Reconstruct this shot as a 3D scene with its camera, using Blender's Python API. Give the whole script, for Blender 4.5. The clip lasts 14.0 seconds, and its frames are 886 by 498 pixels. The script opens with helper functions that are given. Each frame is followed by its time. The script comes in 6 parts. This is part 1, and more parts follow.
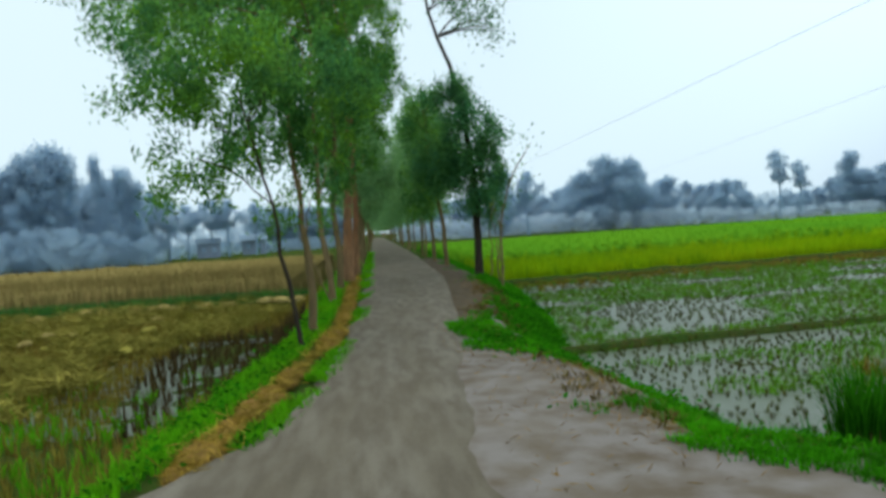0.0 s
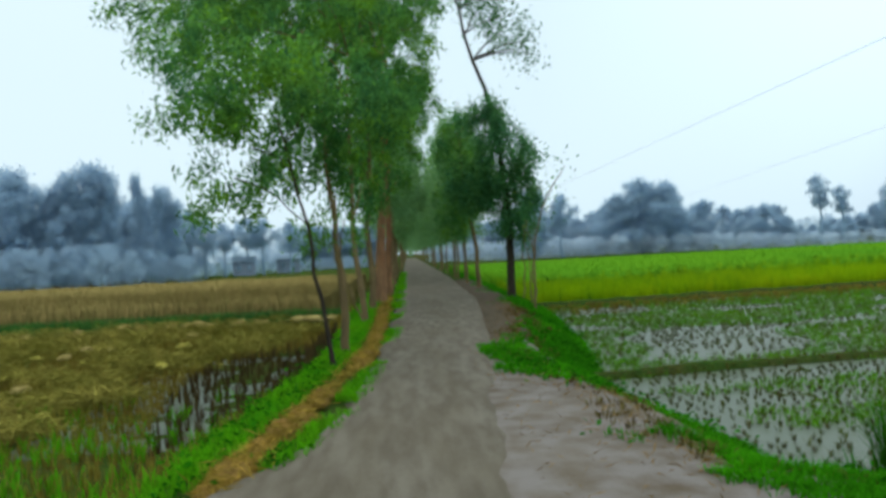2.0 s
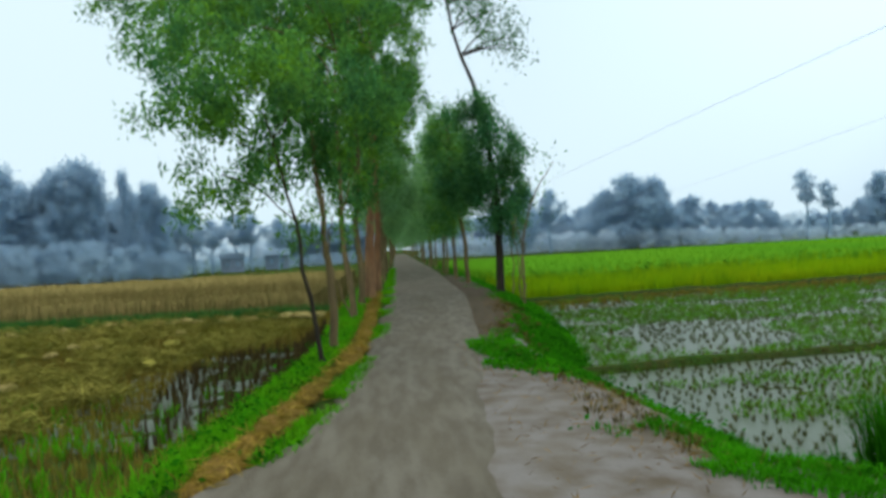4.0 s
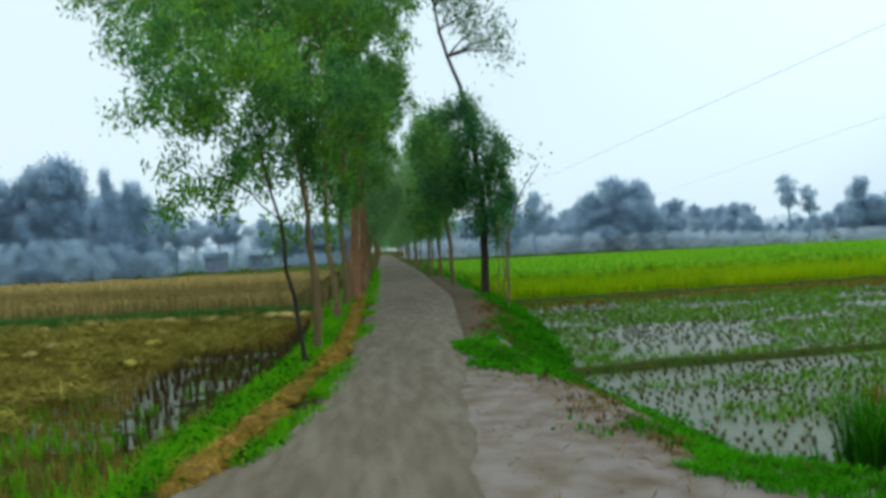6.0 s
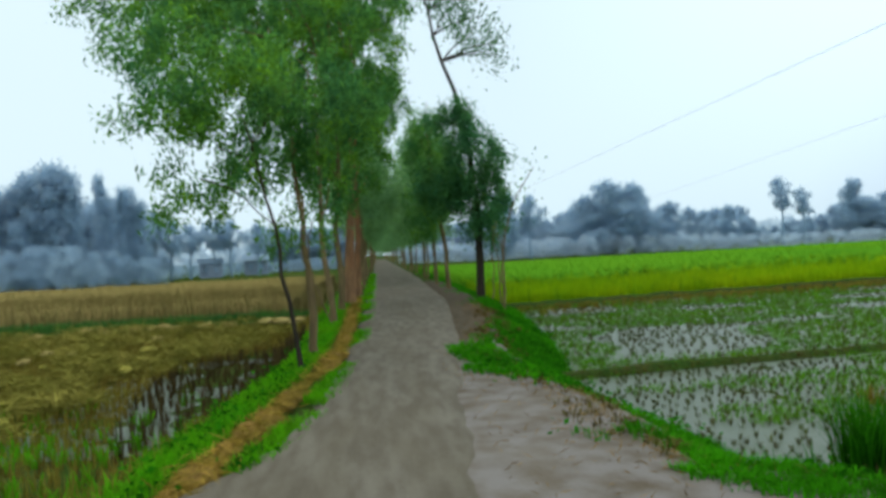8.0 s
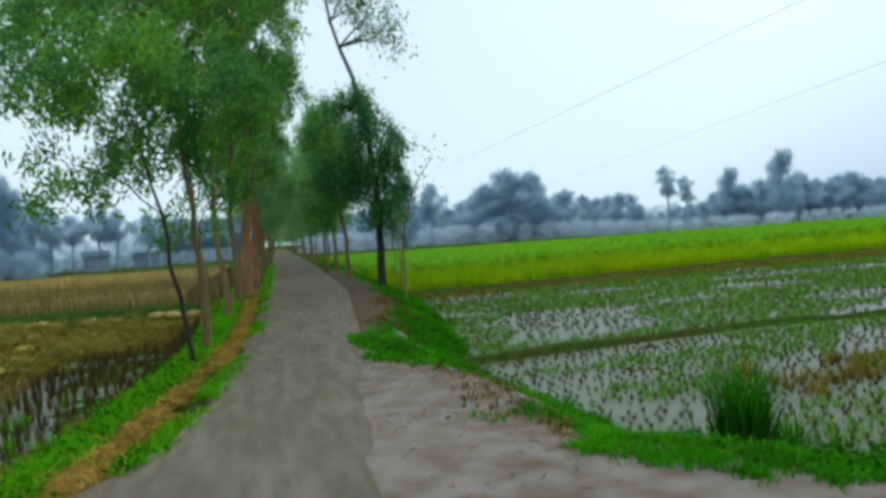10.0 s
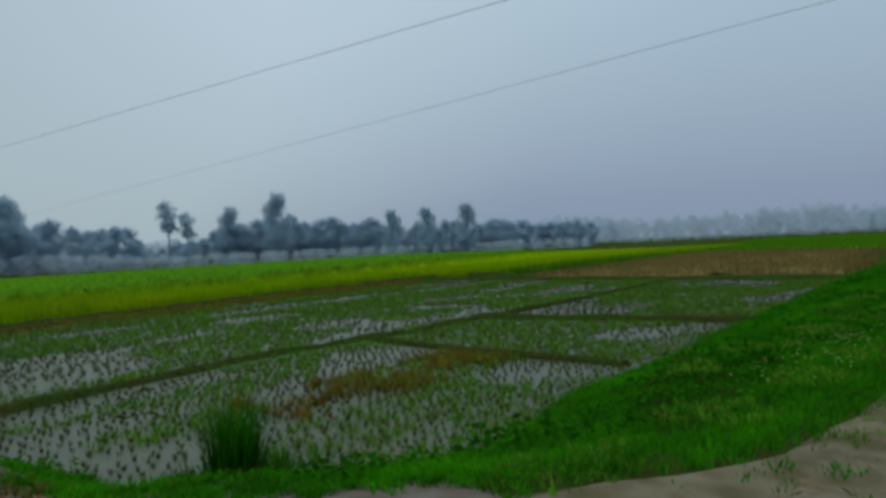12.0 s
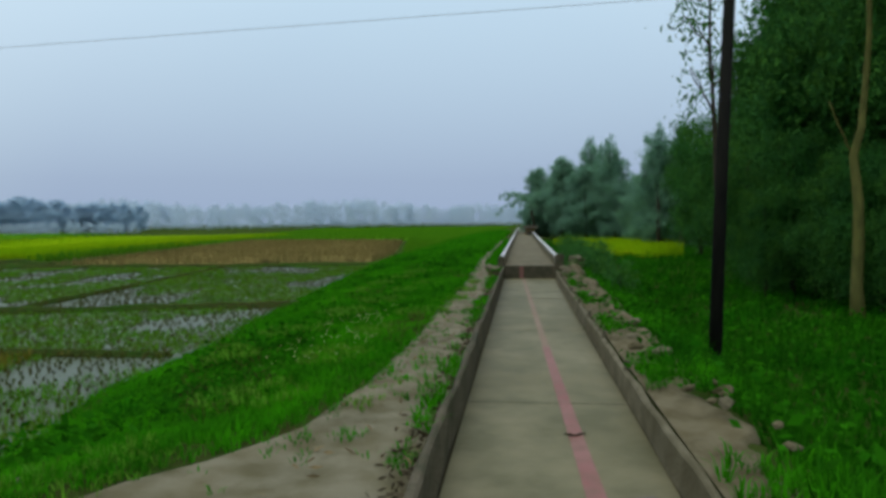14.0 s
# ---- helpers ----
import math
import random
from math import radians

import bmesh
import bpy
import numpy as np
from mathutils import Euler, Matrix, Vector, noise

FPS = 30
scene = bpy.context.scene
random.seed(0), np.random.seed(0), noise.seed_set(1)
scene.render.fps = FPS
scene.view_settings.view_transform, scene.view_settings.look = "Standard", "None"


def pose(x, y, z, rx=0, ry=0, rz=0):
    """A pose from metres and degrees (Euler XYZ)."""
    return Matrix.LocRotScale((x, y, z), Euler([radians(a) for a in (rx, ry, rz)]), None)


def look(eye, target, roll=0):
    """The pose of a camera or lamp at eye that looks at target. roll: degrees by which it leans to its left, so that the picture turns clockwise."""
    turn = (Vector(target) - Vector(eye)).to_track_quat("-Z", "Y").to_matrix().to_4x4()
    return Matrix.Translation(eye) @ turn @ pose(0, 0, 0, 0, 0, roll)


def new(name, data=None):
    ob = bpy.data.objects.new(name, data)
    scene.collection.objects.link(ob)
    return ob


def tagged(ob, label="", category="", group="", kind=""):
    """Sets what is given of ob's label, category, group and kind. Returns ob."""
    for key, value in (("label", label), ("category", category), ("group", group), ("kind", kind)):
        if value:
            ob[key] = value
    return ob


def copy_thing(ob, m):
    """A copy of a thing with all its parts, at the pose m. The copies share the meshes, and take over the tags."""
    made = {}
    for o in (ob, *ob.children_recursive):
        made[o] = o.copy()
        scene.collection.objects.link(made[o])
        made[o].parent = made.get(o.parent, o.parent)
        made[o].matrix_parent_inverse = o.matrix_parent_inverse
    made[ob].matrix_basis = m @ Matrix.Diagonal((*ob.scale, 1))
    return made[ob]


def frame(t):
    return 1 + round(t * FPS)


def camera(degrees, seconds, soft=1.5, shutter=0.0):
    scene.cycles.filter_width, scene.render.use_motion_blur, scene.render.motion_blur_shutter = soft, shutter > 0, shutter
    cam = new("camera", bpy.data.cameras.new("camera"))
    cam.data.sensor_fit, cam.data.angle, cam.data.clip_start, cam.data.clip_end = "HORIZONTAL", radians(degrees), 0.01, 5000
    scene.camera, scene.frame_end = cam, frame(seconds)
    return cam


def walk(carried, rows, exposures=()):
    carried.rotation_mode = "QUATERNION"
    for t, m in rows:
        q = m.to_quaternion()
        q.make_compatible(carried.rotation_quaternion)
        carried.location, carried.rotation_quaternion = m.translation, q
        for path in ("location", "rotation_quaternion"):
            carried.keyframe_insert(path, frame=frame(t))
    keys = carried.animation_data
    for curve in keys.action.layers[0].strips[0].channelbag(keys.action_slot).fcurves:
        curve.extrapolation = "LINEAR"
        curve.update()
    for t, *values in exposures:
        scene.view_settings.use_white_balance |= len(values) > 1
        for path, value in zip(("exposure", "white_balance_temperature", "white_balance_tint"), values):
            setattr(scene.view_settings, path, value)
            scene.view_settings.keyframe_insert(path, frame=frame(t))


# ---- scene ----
cam = camera(65.03, 14.0, soft=3.5)
EYE = 1.65
PATH = [
    (0.0, pose(-0.015, -0.018, EYE + 0.000, 88.37, 3.52, -6.38)),
    (0.5, pose(-0.017, -0.003, EYE + 0.010, 90.58, 3.02, -5.45)),
    (1.0, pose(-0.010, -0.009, EYE + 0.005, 90.87, 2.92, -4.25)),
    (1.5, pose(-0.004, -0.006, EYE + -0.003, 90.51, 2.77, -3.94)),
    (2.0, pose(-0.021, 0.000, EYE + 0.007, 90.26, 2.71, -3.70)),
    (2.5, pose(-0.009, -0.001, EYE + 0.009, 89.90, 2.67, -3.75)),
    (3.0, pose(-0.011, -0.005, EYE + 0.009, 90.01, 2.92, -4.31)),
    (5.5, pose(-0.008, -0.002, EYE + 0.001, 89.62, 2.71, -5.03)),
    (6.0, pose(-0.002, 0.008, EYE + -0.005, 89.91, 2.49, -5.79)),
    (6.5, pose(-0.000, 0.000, EYE + -0.000, 90.28, 2.78, -5.97)),
    (7.0, pose(-0.006, 0.005, EYE + -0.000, 90.28, 2.80, -5.97)),
    (9.5, pose(0.013, -0.002, EYE + -0.000, 89.78, 3.28, -9.34)),
    (10.0, pose(0.049, 0.028, EYE + -0.015, 88.86, 3.50, -14.26)),
    (10.5, pose(0.045, 0.015, EYE + -0.009, 89.40, 3.27, -21.29)),
    (11.0, pose(0.081, 0.015, EYE + -0.009, 89.66, 2.84, -31.25)),
    (11.5, pose(0.098, 0.010, EYE + -0.008, 89.94, 2.55, -41.45)),
    (12.0, pose(0.088, -0.010, EYE + -0.002, 89.77, 2.43, -53.78)),
    (12.5, pose(0.095, -0.042, EYE + 0.045, 89.36, 1.85, -64.02)),
    (13.0, pose(0.079, -0.097, EYE + 0.011, 89.47, 1.06, -73.19)),
    (13.5, pose(0.079, -0.127, EYE + 0.013, 89.42, 1.05, -80.49)),
    (14.0, pose(0.090, -0.170, EYE + 0.006, 87.78, 0.59, -89.34)),
]
EXPOSURE = [(0.0, 0.39), (9.5, 0.39), (10.5, 0.25), (11.0, -0.25), (11.5, -0.6), (12.5, -0.6), (13.0, -0.5), (13.5, -0.38), (14.0, -0.08)]
walk(cam, PATH, EXPOSURE)

# ---------------------------------------------------------------- light
world = bpy.data.worlds.new("overcast_sky")
scene.world = world
world.use_nodes = True
wn, wl = world.node_tree.nodes, world.node_tree.links
for n_ in list(wn):
    wn.remove(n_)
w_out = wn.new("ShaderNodeOutputWorld")
w_bg = wn.new("ShaderNodeBackground")
w_sky = wn.new("ShaderNodeTexSky")
w_sky.sky_type, w_sky.sun_disc = "NISHITA", False
w_sky.sun_elevation, w_sky.sun_rotation, w_sky.dust_density = radians(50), radians(-20), 6.0
w_co = wn.new("ShaderNodeTexCoord")
w_sep = wn.new("ShaderNodeSeparateXYZ")
wl.new(w_co.outputs["Generated"], w_sep.inputs[0])


def w_math(op, a, b=0.0, clamp=False):
    n = wn.new("ShaderNodeMath")
    n.operation, n.use_clamp = op, clamp
    for k, v in enumerate((a, b)):
        if isinstance(v, (int, float)):
            n.inputs[k].default_value = v
        else:
            wl.new(v, n.inputs[k])
    return n.outputs[0]


def w_mix(f, a, b, mode="MIX"):
    n = wn.new("ShaderNodeMix")
    n.data_type, n.blend_type = "RGBA", mode
    for k, v in ((0, f), (6, a), (7, b)):
        if isinstance(v, (int, float)):
            n.inputs[k].default_value = v
        elif isinstance(v, tuple):
            n.inputs[k].default_value = (*v, 1)
        else:
            wl.new(v, n.inputs[k])
    return n.outputs[2]


# clouds: thin and bright towards the north-west, a heavier grey-blue bank to the east
w_east = w_math("MULTIPLY", w_math("SUBTRACT", w_sep.outputs["X"], 0.48), 1.7)
w_up = w_math("POWER", w_math("MAXIMUM", w_sep.outputs["Z"], 0.0), 0.6)
w_f = w_math("SUBTRACT", w_math("MULTIPLY", w_east, 1.5, True), w_math("MULTIPLY", w_up, 0.95), True)
w_noise = wn.new("ShaderNodeTexNoise")
w_noise.inputs["Scale"].default_value, w_noise.inputs["Detail"].default_value = 1.6, 3.0
wl.new(w_co.outputs["Generated"], w_noise.inputs["Vector"])
w_col = w_mix(w_f, (0.56, 0.70, 0.77), (0.34, 0.435, 0.62))
w_top = w_math("MULTIPLY", w_math("MULTIPLY", w_math("SUBTRACT", w_sep.outputs["Z"], 0.06), 3.6, True), w_math("MULTIPLY", w_math("SUBTRACT", w_sep.outputs["X"], 0.2), 1.6, True))
w_col = w_mix(w_top, w_col, (0.58, 0.77, 0.92))
w_band = w_math("MULTIPLY", w_math("MULTIPLY", w_math("SUBTRACT", w_sep.outputs["X"], 0.2), 2.0, True), w_math("MULTIPLY", w_math("SUBTRACT", 0.95, w_sep.outputs["X"]), 3.0, True))
w_band = w_math("MULTIPLY", w_band, w_math("MULTIPLY", w_math("SUBTRACT", w_sep.outputs["Z"], 0.04), 3.2, True))
w_col = w_mix(w_band, w_col, (0.76, 0.92, 1.05))
w_col = w_mix(w_math("MULTIPLY", w_math("SUBTRACT", w_sep.outputs["Z"], 0.38, True), 2.2, True), w_col, (1.15, 1.25, 1.32))
w_col = w_mix(w_math("MULTIPLY", w_noise.outputs[0], 0.25), w_col, (0.90, 0.94, 1.0), "MULTIPLY")
w_col = w_mix(0.004, w_col, w_sky.outputs[0])
wl.new(w_col, w_bg.inputs["Color"])
w_bg.inputs["Strength"].default_value = 1.0
wl.new(w_bg.outputs[0], w_out.inputs["Surface"])

sun_data = bpy.data.lights.new("sun", "SUN")
sun_data.energy, sun_data.angle, sun_data.color = 0.5, radians(40), (1.0, 0.97, 0.92)
sun = new("sun", sun_data)
sun.matrix_world = look((0, 0, 30), (8, -14, 0))

# ---------------------------------------------------------------- materials


def surf(name, cols, scales=(0.6, 9.0), rough=0.8, bump=0.3, bump_scale=30.0, rand=0.0, spec=0.3, translucent=0.0,
         island=True, stretch=(1, 1, 1)):
    """Three colours mixed by a broad and a fine noise at world scale, with a fine relief and a change from piece to piece."""
    m = bpy.data.materials.new(name)
    m.use_nodes = True
    nd, lk = m.node_tree.nodes, m.node_tree.links
    b = nd["Principled BSDF"]
    geo = nd.new("ShaderNodeNewGeometry")
    mp = nd.new("ShaderNodeMapping")
    mp.inputs["Scale"].default_value = stretch
    lk.new(geo.outputs["Position"], mp.inputs["Vector"])

    def noise_(s, detail=4.0):
        n = nd.new("ShaderNodeTexNoise")
        n.inputs["Scale"].default_value, n.inputs["Detail"].default_value = s, detail
        lk.new(mp.outputs[0], n.inputs["Vector"])
        r = nd.new("ShaderNodeMapRange")
        r.inputs["From Min"].default_value, r.inputs["From Max"].default_value = 0.36, 0.64
        lk.new(n.outputs[0], r.inputs["Value"])
        return r.outputs[0]

    def mix_(f, a, c, mode="MIX"):
        n = nd.new("ShaderNodeMix")
        n.data_type, n.blend_type = "RGBA", mode
        for k, v in ((0, f), (6, a), (7, c)):
            if isinstance(v, (int, float)):
                n.inputs[k].default_value = v
            elif isinstance(v, tuple):
                n.inputs[k].default_value = (*v, 1)
            else:
                lk.new(v, n.inputs[k])
        return n.outputs[2]

    col = mix_(noise_(scales[0]), cols[0], cols[1])
    f2 = nd.new("ShaderNodeMath")
    f2.operation = "MULTIPLY"
    f2.inputs[1].default_value = 0.75
    lk.new(noise_(scales[1]), f2.inputs[0])
    col = mix_(f2.outputs[0], col, cols[2])
    if rand:
        hsv = nd.new("ShaderNodeHueSaturation")
        src = geo.outputs["Random Per Island"]
        if not island:
            src = nd.new("ShaderNodeObjectInfo").outputs["Random"]
        r = nd.new("ShaderNodeMapRange")
        r.inputs["To Min"].default_value, r.inputs["To Max"].default_value = 1 - rand, 1 + rand
        lk.new(src, r.inputs["Value"])
        lk.new(r.outputs[0], hsv.inputs["Value"])
        lk.new(col, hsv.inputs["Color"])
        col = hsv.outputs[0]
    lk.new(col, b.inputs["Base Color"])
    b.inputs["Roughness"].default_value = rough
    b.inputs["Specular IOR Level"].default_value = spec
    if bump:
        bn = nd.new("ShaderNodeBump")
        bn.inputs["Strength"].default_value, bn.inputs["Distance"].default_value = bump, 0.03
        n = nd.new("ShaderNodeTexNoise")
        n.inputs["Scale"].default_value, n.inputs["Detail"].default_value = bump_scale, 6.0
        lk.new(mp.outputs[0], n.inputs["Vector"])
        lk.new(n.outputs[0], bn.inputs["Height"])
        lk.new(bn.outputs[0], b.inputs["Normal"])
    if translucent:
        tr = nd.new("ShaderNodeBsdfTranslucent")
        lk.new(col, tr.inputs["Color"])
        ms = nd.new("ShaderNodeMixShader")
        ms.inputs[0].default_value = translucent
        lk.new(b.outputs[0], ms.inputs[1])
        lk.new(tr.outputs[0], ms.inputs[2])
        lk.new(ms.outputs[0], nd["Material Output"].inputs["Surface"])
    return m


M_SOIL = surf("damp_soil", ((0.04, 0.07, 0.014), (0.06, 0.055, 0.02), (0.028, 0.075, 0.01)), (0.25, 3.0), 0.9, 0.5, 8, spec=0.0)
M_ROAD = surf("worn_road", ((0.105, 0.091, 0.060), (0.145, 0.131, 0.098), (0.072, 0.06, 0.038)), (0.7, 3.5), 0.8, 0.5, 40,
              stretch=(2.2, 0.5, 1), spec=0.15)
M_SAND = surf("pale_sand", ((0.118, 0.100, 0.074), (0.078, 0.060, 0.036), (0.168, 0.156, 0.142)), (0.7, 3.0), 0.8, 0.25, 25, spec=0.15)
M_PATH = surf("muddy_path", ((0.135, 0.118, 0.066), (0.075, 0.068, 0.032), (0.20, 0.182, 0.125)), (0.9, 3.0), 0.85, 0.6, 25, spec=0.1)
M_VERGE = surf("clay_verge", ((0.118, 0.098, 0.052), (0.066, 0.056, 0.026), (0.16, 0.138, 0.085)), (1.1, 4.0), 0.9, 0.6, 22, spec=0.1)
M_LOAM = surf("bare_loam", ((0.065, 0.05, 0.028), (0.045, 0.034, 0.018), (0.09, 0.072, 0.045)), (1.1, 4.0), 0.9, 0.6, 22, spec=0.1)
M_PADDY_YELLOW = surf("ripening_rice_leaf", ((0.24, 0.40, 0.005), (0.31, 0.41, 0.006), (0.18, 0.35, 0.005)), (0.08, 0.8), 0.7, 0.0, rand=0.2, spec=0.0, translucent=0.45)
M_YELLOW_UNDER = surf("ripening_canopy", ((0.23, 0.37, 0.005), (0.29, 0.38, 0.006), (0.17, 0.32, 0.005)), (0.06, 1.5), 0.9, 0.9, 9, spec=0.0)
M_BUND = surf("bund_grass", ((0.035, 0.075, 0.012), (0.055, 0.055, 0.018), (0.02, 0.05, 0.01)), (1.2, 9.0), 0.9, 0.8, 20, spec=0.0)
M_GRASS = surf("grass_blade", ((0.028, 0.21, 0.004), (0.058, 0.33, 0.005), (0.024, 0.135, 0.006)), (0.5, 1.8), 0.6, 0, rand=0.35, spec=0.0,
               translucent=0.45)
M_FRESH = surf("fresh_grass", ((0.065, 0.34, 0.006), (0.12, 0.40, 0.006), (0.08, 0.25, 0.01)), (0.6, 4.0), 0.7, 0, rand=0.3, spec=0.0, translucent=0.45)
M_PADDY = surf("rice_leaf", ((0.08, 0.235, 0.011), (0.11, 0.255, 0.010), (0.066, 0.20, 0.010)), (0.06, 0.8), 0.6, 0.0, rand=0.12, spec=0.0,
               translucent=0.4)
M_PADDY_UNDER = surf("rice_canopy", ((0.076, 0.22, 0.011), (0.10, 0.24, 0.010), (0.062, 0.19, 0.010)), (0.05, 1.5), 0.9, 0.9, 9, spec=0.0)
M_SEEDLING = surf("rice_seedling", ((0.06, 0.075, 0.022), (0.085, 0.115, 0.022), (0.075, 0.055, 0.022)), (0.3, 2.0), 0.7, 0, rand=0.3, spec=0.0)
M_OLIVE = surf("olive_grass", ((0.085, 0.28, 0.02), (0.125, 0.31, 0.02), (0.09, 0.18, 0.02)), (0.6, 4.0), 0.9, 0, rand=0.35, spec=0.0, translucent=0.4)
M_DRY = surf("dry_weed", ((0.12, 0.085, 0.025), (0.09, 0.10, 0.02), (0.07, 0.045, 0.02)), (0.6, 4.0), 0.9, 0, rand=0.35, spec=0.0)
M_STRAW_PALE = surf("pale_straw", ((0.38, 0.31, 0.12), (0.31, 0.25, 0.09), (0.24, 0.19, 0.06)), (0.7, 5.0), 0.9, 0, rand=0.3, spec=0.0)
M_STUBBLE = surf("rice_stubble", ((0.25, 0.18, 0.03), (0.20, 0.21, 0.026), (0.14, 0.085, 0.024)), (0.4, 2.5), 0.85, 0, rand=0.45, spec=0.0)
M_STUBBLE_WET = surf("wet_stubble", ((0.075, 0.05, 0.024), (0.10, 0.075, 0.022), (0.045, 0.03, 0.018)), (0.6, 3.0), 0.8, 0, rand=0.4, spec=0.0)
M_STRAW = surf("cut_straw", ((0.34, 0.29, 0.065), (0.24, 0.22, 0.042), (0.13, 0.13, 0.023)), (0.9, 2.2), 0.8, 0, rand=0.5, spec=0.0)
M_STRAW_ORANGE = surf("wet_straw", ((0.38, 0.25, 0.04), (0.27, 0.19, 0.03), (0.17, 0.13, 0.024)), (1.5, 5.0), 0.75, 0, rand=0.5, spec=0.0)
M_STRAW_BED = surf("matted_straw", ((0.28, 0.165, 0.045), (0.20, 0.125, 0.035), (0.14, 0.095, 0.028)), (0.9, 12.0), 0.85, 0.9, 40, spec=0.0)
M_BROWN = surf("ripe_stalk", ((0.20, 0.15, 0.055), (0.255, 0.195, 0.075), (0.15, 0.14, 0.042)), (0.15, 1.5), 0.85, 0, rand=0.4, spec=0.0)
M_BROWN_UNDER = surf("ripe_canopy", ((0.18, 0.135, 0.048), (0.225, 0.17, 0.062), (0.14, 0.125, 0.038)), (0.15, 2.5), 0.9, 0.9, 10, spec=0.0)
M_LEAF = surf("acacia_leaf", ((0.085, 0.25, 0.05), (0.19, 0.40, 0.025), (0.04, 0.145, 0.07)), (0.75, 1.6), 0.5, 0, rand=0.4, spec=0.0,
              translucent=0.5)
M_LEAF_DARK = surf("dark_leaf", ((0.045, 0.165, 0.03), (0.075, 0.20, 0.028), (0.035, 0.125, 0.04)), (0.5, 3.0), 0.5, 0, rand=0.4, spec=0.0,
                   translucent=0.4)
M_LEAF_WEED = surf("weed_leaf", ((0.018, 0.145, 0.004), (0.035, 0.195, 0.005), (0.014, 0.085, 0.005)), (0.4, 1.5), 0.55, 0, rand=0.45, spec=0.0,
                   translucent=0.4)
# far foliage: the distance haze is put into the leaf colour as blue-grey
M_LEAF_FAR = surf("haze_tinted_leaf", ((0.41, 0.55, 0.66), (0.43, 0.57, 0.68), (0.39, 0.53, 0.63)), (0.05, 0.3), 0.9, 0, rand=0.03,
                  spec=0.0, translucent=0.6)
# the greener far growth, with haze mixed into its leaf colour too
M_LEAF_GROVE = surf("haze_tinted_green_leaf", ((0.31, 0.51, 0.49), (0.34, 0.54, 0.49), (0.28, 0.48, 0.49)), (0.05, 0.3), 0.9, 0, rand=0.04,
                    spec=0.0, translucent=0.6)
# thickest haze, paling the leaf colour almost to the sky's
M_LEAF_MIST = surf("haze_paled_leaf", ((0.57, 0.68, 0.76), (0.59, 0.70, 0.77), (0.55, 0.66, 0.74)), (0.03, 0.4), 0.9, 0, rand=0.03,
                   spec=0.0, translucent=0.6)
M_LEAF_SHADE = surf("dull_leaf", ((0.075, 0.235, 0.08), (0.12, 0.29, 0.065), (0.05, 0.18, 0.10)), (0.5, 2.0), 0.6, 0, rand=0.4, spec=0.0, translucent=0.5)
# trees farther along the road: some haze is mixed into this leaf colour
M_LEAF_ROW = surf("hazed_row_leaf", ((0.20, 0.39, 0.15), (0.25, 0.45, 0.15), (0.16, 0.33, 0.16)), (0.3, 2.0), 0.7, 0, rand=0.25, spec=0.0, translucent=0.5)
# middle distance: leaf colour lightened and blued to give the haze
M_LEAF_MID = surf("haze_lightened_leaf", ((0.19, 0.36, 0.25), (0.22, 0.40, 0.25), (0.165, 0.31, 0.23)), (0.1, 1.0), 0.8, 0, rand=0.15, spec=0.0, translucent=0.55)
M_BARK = surf("brown_bark", ((0.185, 0.13, 0.06), (0.26, 0.185, 0.085), (0.10, 0.078, 0.04)), (2.0, 8.0), 0.9, 0.9, 30, stretch=(1, 1, 0.3), spec=0.1)
M_BARK_RED = surf("red_bark", ((0.28, 0.13, 0.06), (0.36, 0.21, 0.10), (0.15, 0.08, 0.045)), (2.0, 8.0), 0.9, 0.9, 30, stretch=(1, 1, 0.3), spec=0.1)
M_BARK_DARK = surf("dark_bark", ((0.045, 0.036, 0.024), (0.065, 0.052, 0.032), (0.025, 0.022, 0.018)), (2.0, 14.0), 0.9, 0.9, 30, stretch=(1, 1, 0.3), spec=0.1)
M_BARK_PALE = surf("pale_bark", ((0.115, 0.115, 0.03), (0.15, 0.145, 0.045), (0.06, 0.065, 0.02)), (1.5, 6.0), 0.9, 0.7, 20, stretch=(1, 1, 0.3), spec=0.05)
M_CONC = surf("canal_concrete", ((0.14, 0.122, 0.075), (0.18, 0.16, 0.105), (0.085, 0.075, 0.042)), (0.7, 4.0), 0.8, 0.5, 30, spec=0.1)
M_CONC_DARK = surf("mossy_concrete", ((0.085, 0.074, 0.05), (0.125, 0.105, 0.07), (0.045, 0.048, 0.026)), (1.0, 5.0), 0.85, 0.8, 25, spec=0.1)
M_FLOOR = surf("canal_bed", ((0.138, 0.124, 0.062), (0.185, 0.168, 0.095), (0.085, 0.083, 0.038)), (0.55, 1.6), 0.6, 0.25, 14, spec=0.15)
M_WHITE = surf("whitewash", ((0.62, 0.63, 0.64), (0.54, 0.56, 0.57), (0.45, 0.46, 0.45)), (0.6, 5.0), 0.8, 0.3, 20)
M_RED = surf("faded_red_paint", ((0.22, 0.075, 0.07), (0.25, 0.115, 0.10), (0.175, 0.09, 0.065)), (0.9, 6.0), 0.6, 0.3, 30)
M_RED_FAINT = surf("worn_red_paint", ((0.215, 0.135, 0.10), (0.24, 0.165, 0.12), (0.20, 0.155, 0.10)), (0.9, 6.0), 0.7, 0.3, 30, spec=0.2)
# whitewash of the far houses, greyed blue in its colour for haze
M_PLASTER = surf("haze_tinted_plaster", ((0.26, 0.32, 0.40), (0.28, 0.34, 0.42), (0.22, 0.28, 0.35)), (0.6, 5.0), 0.9, 0.2, 20)
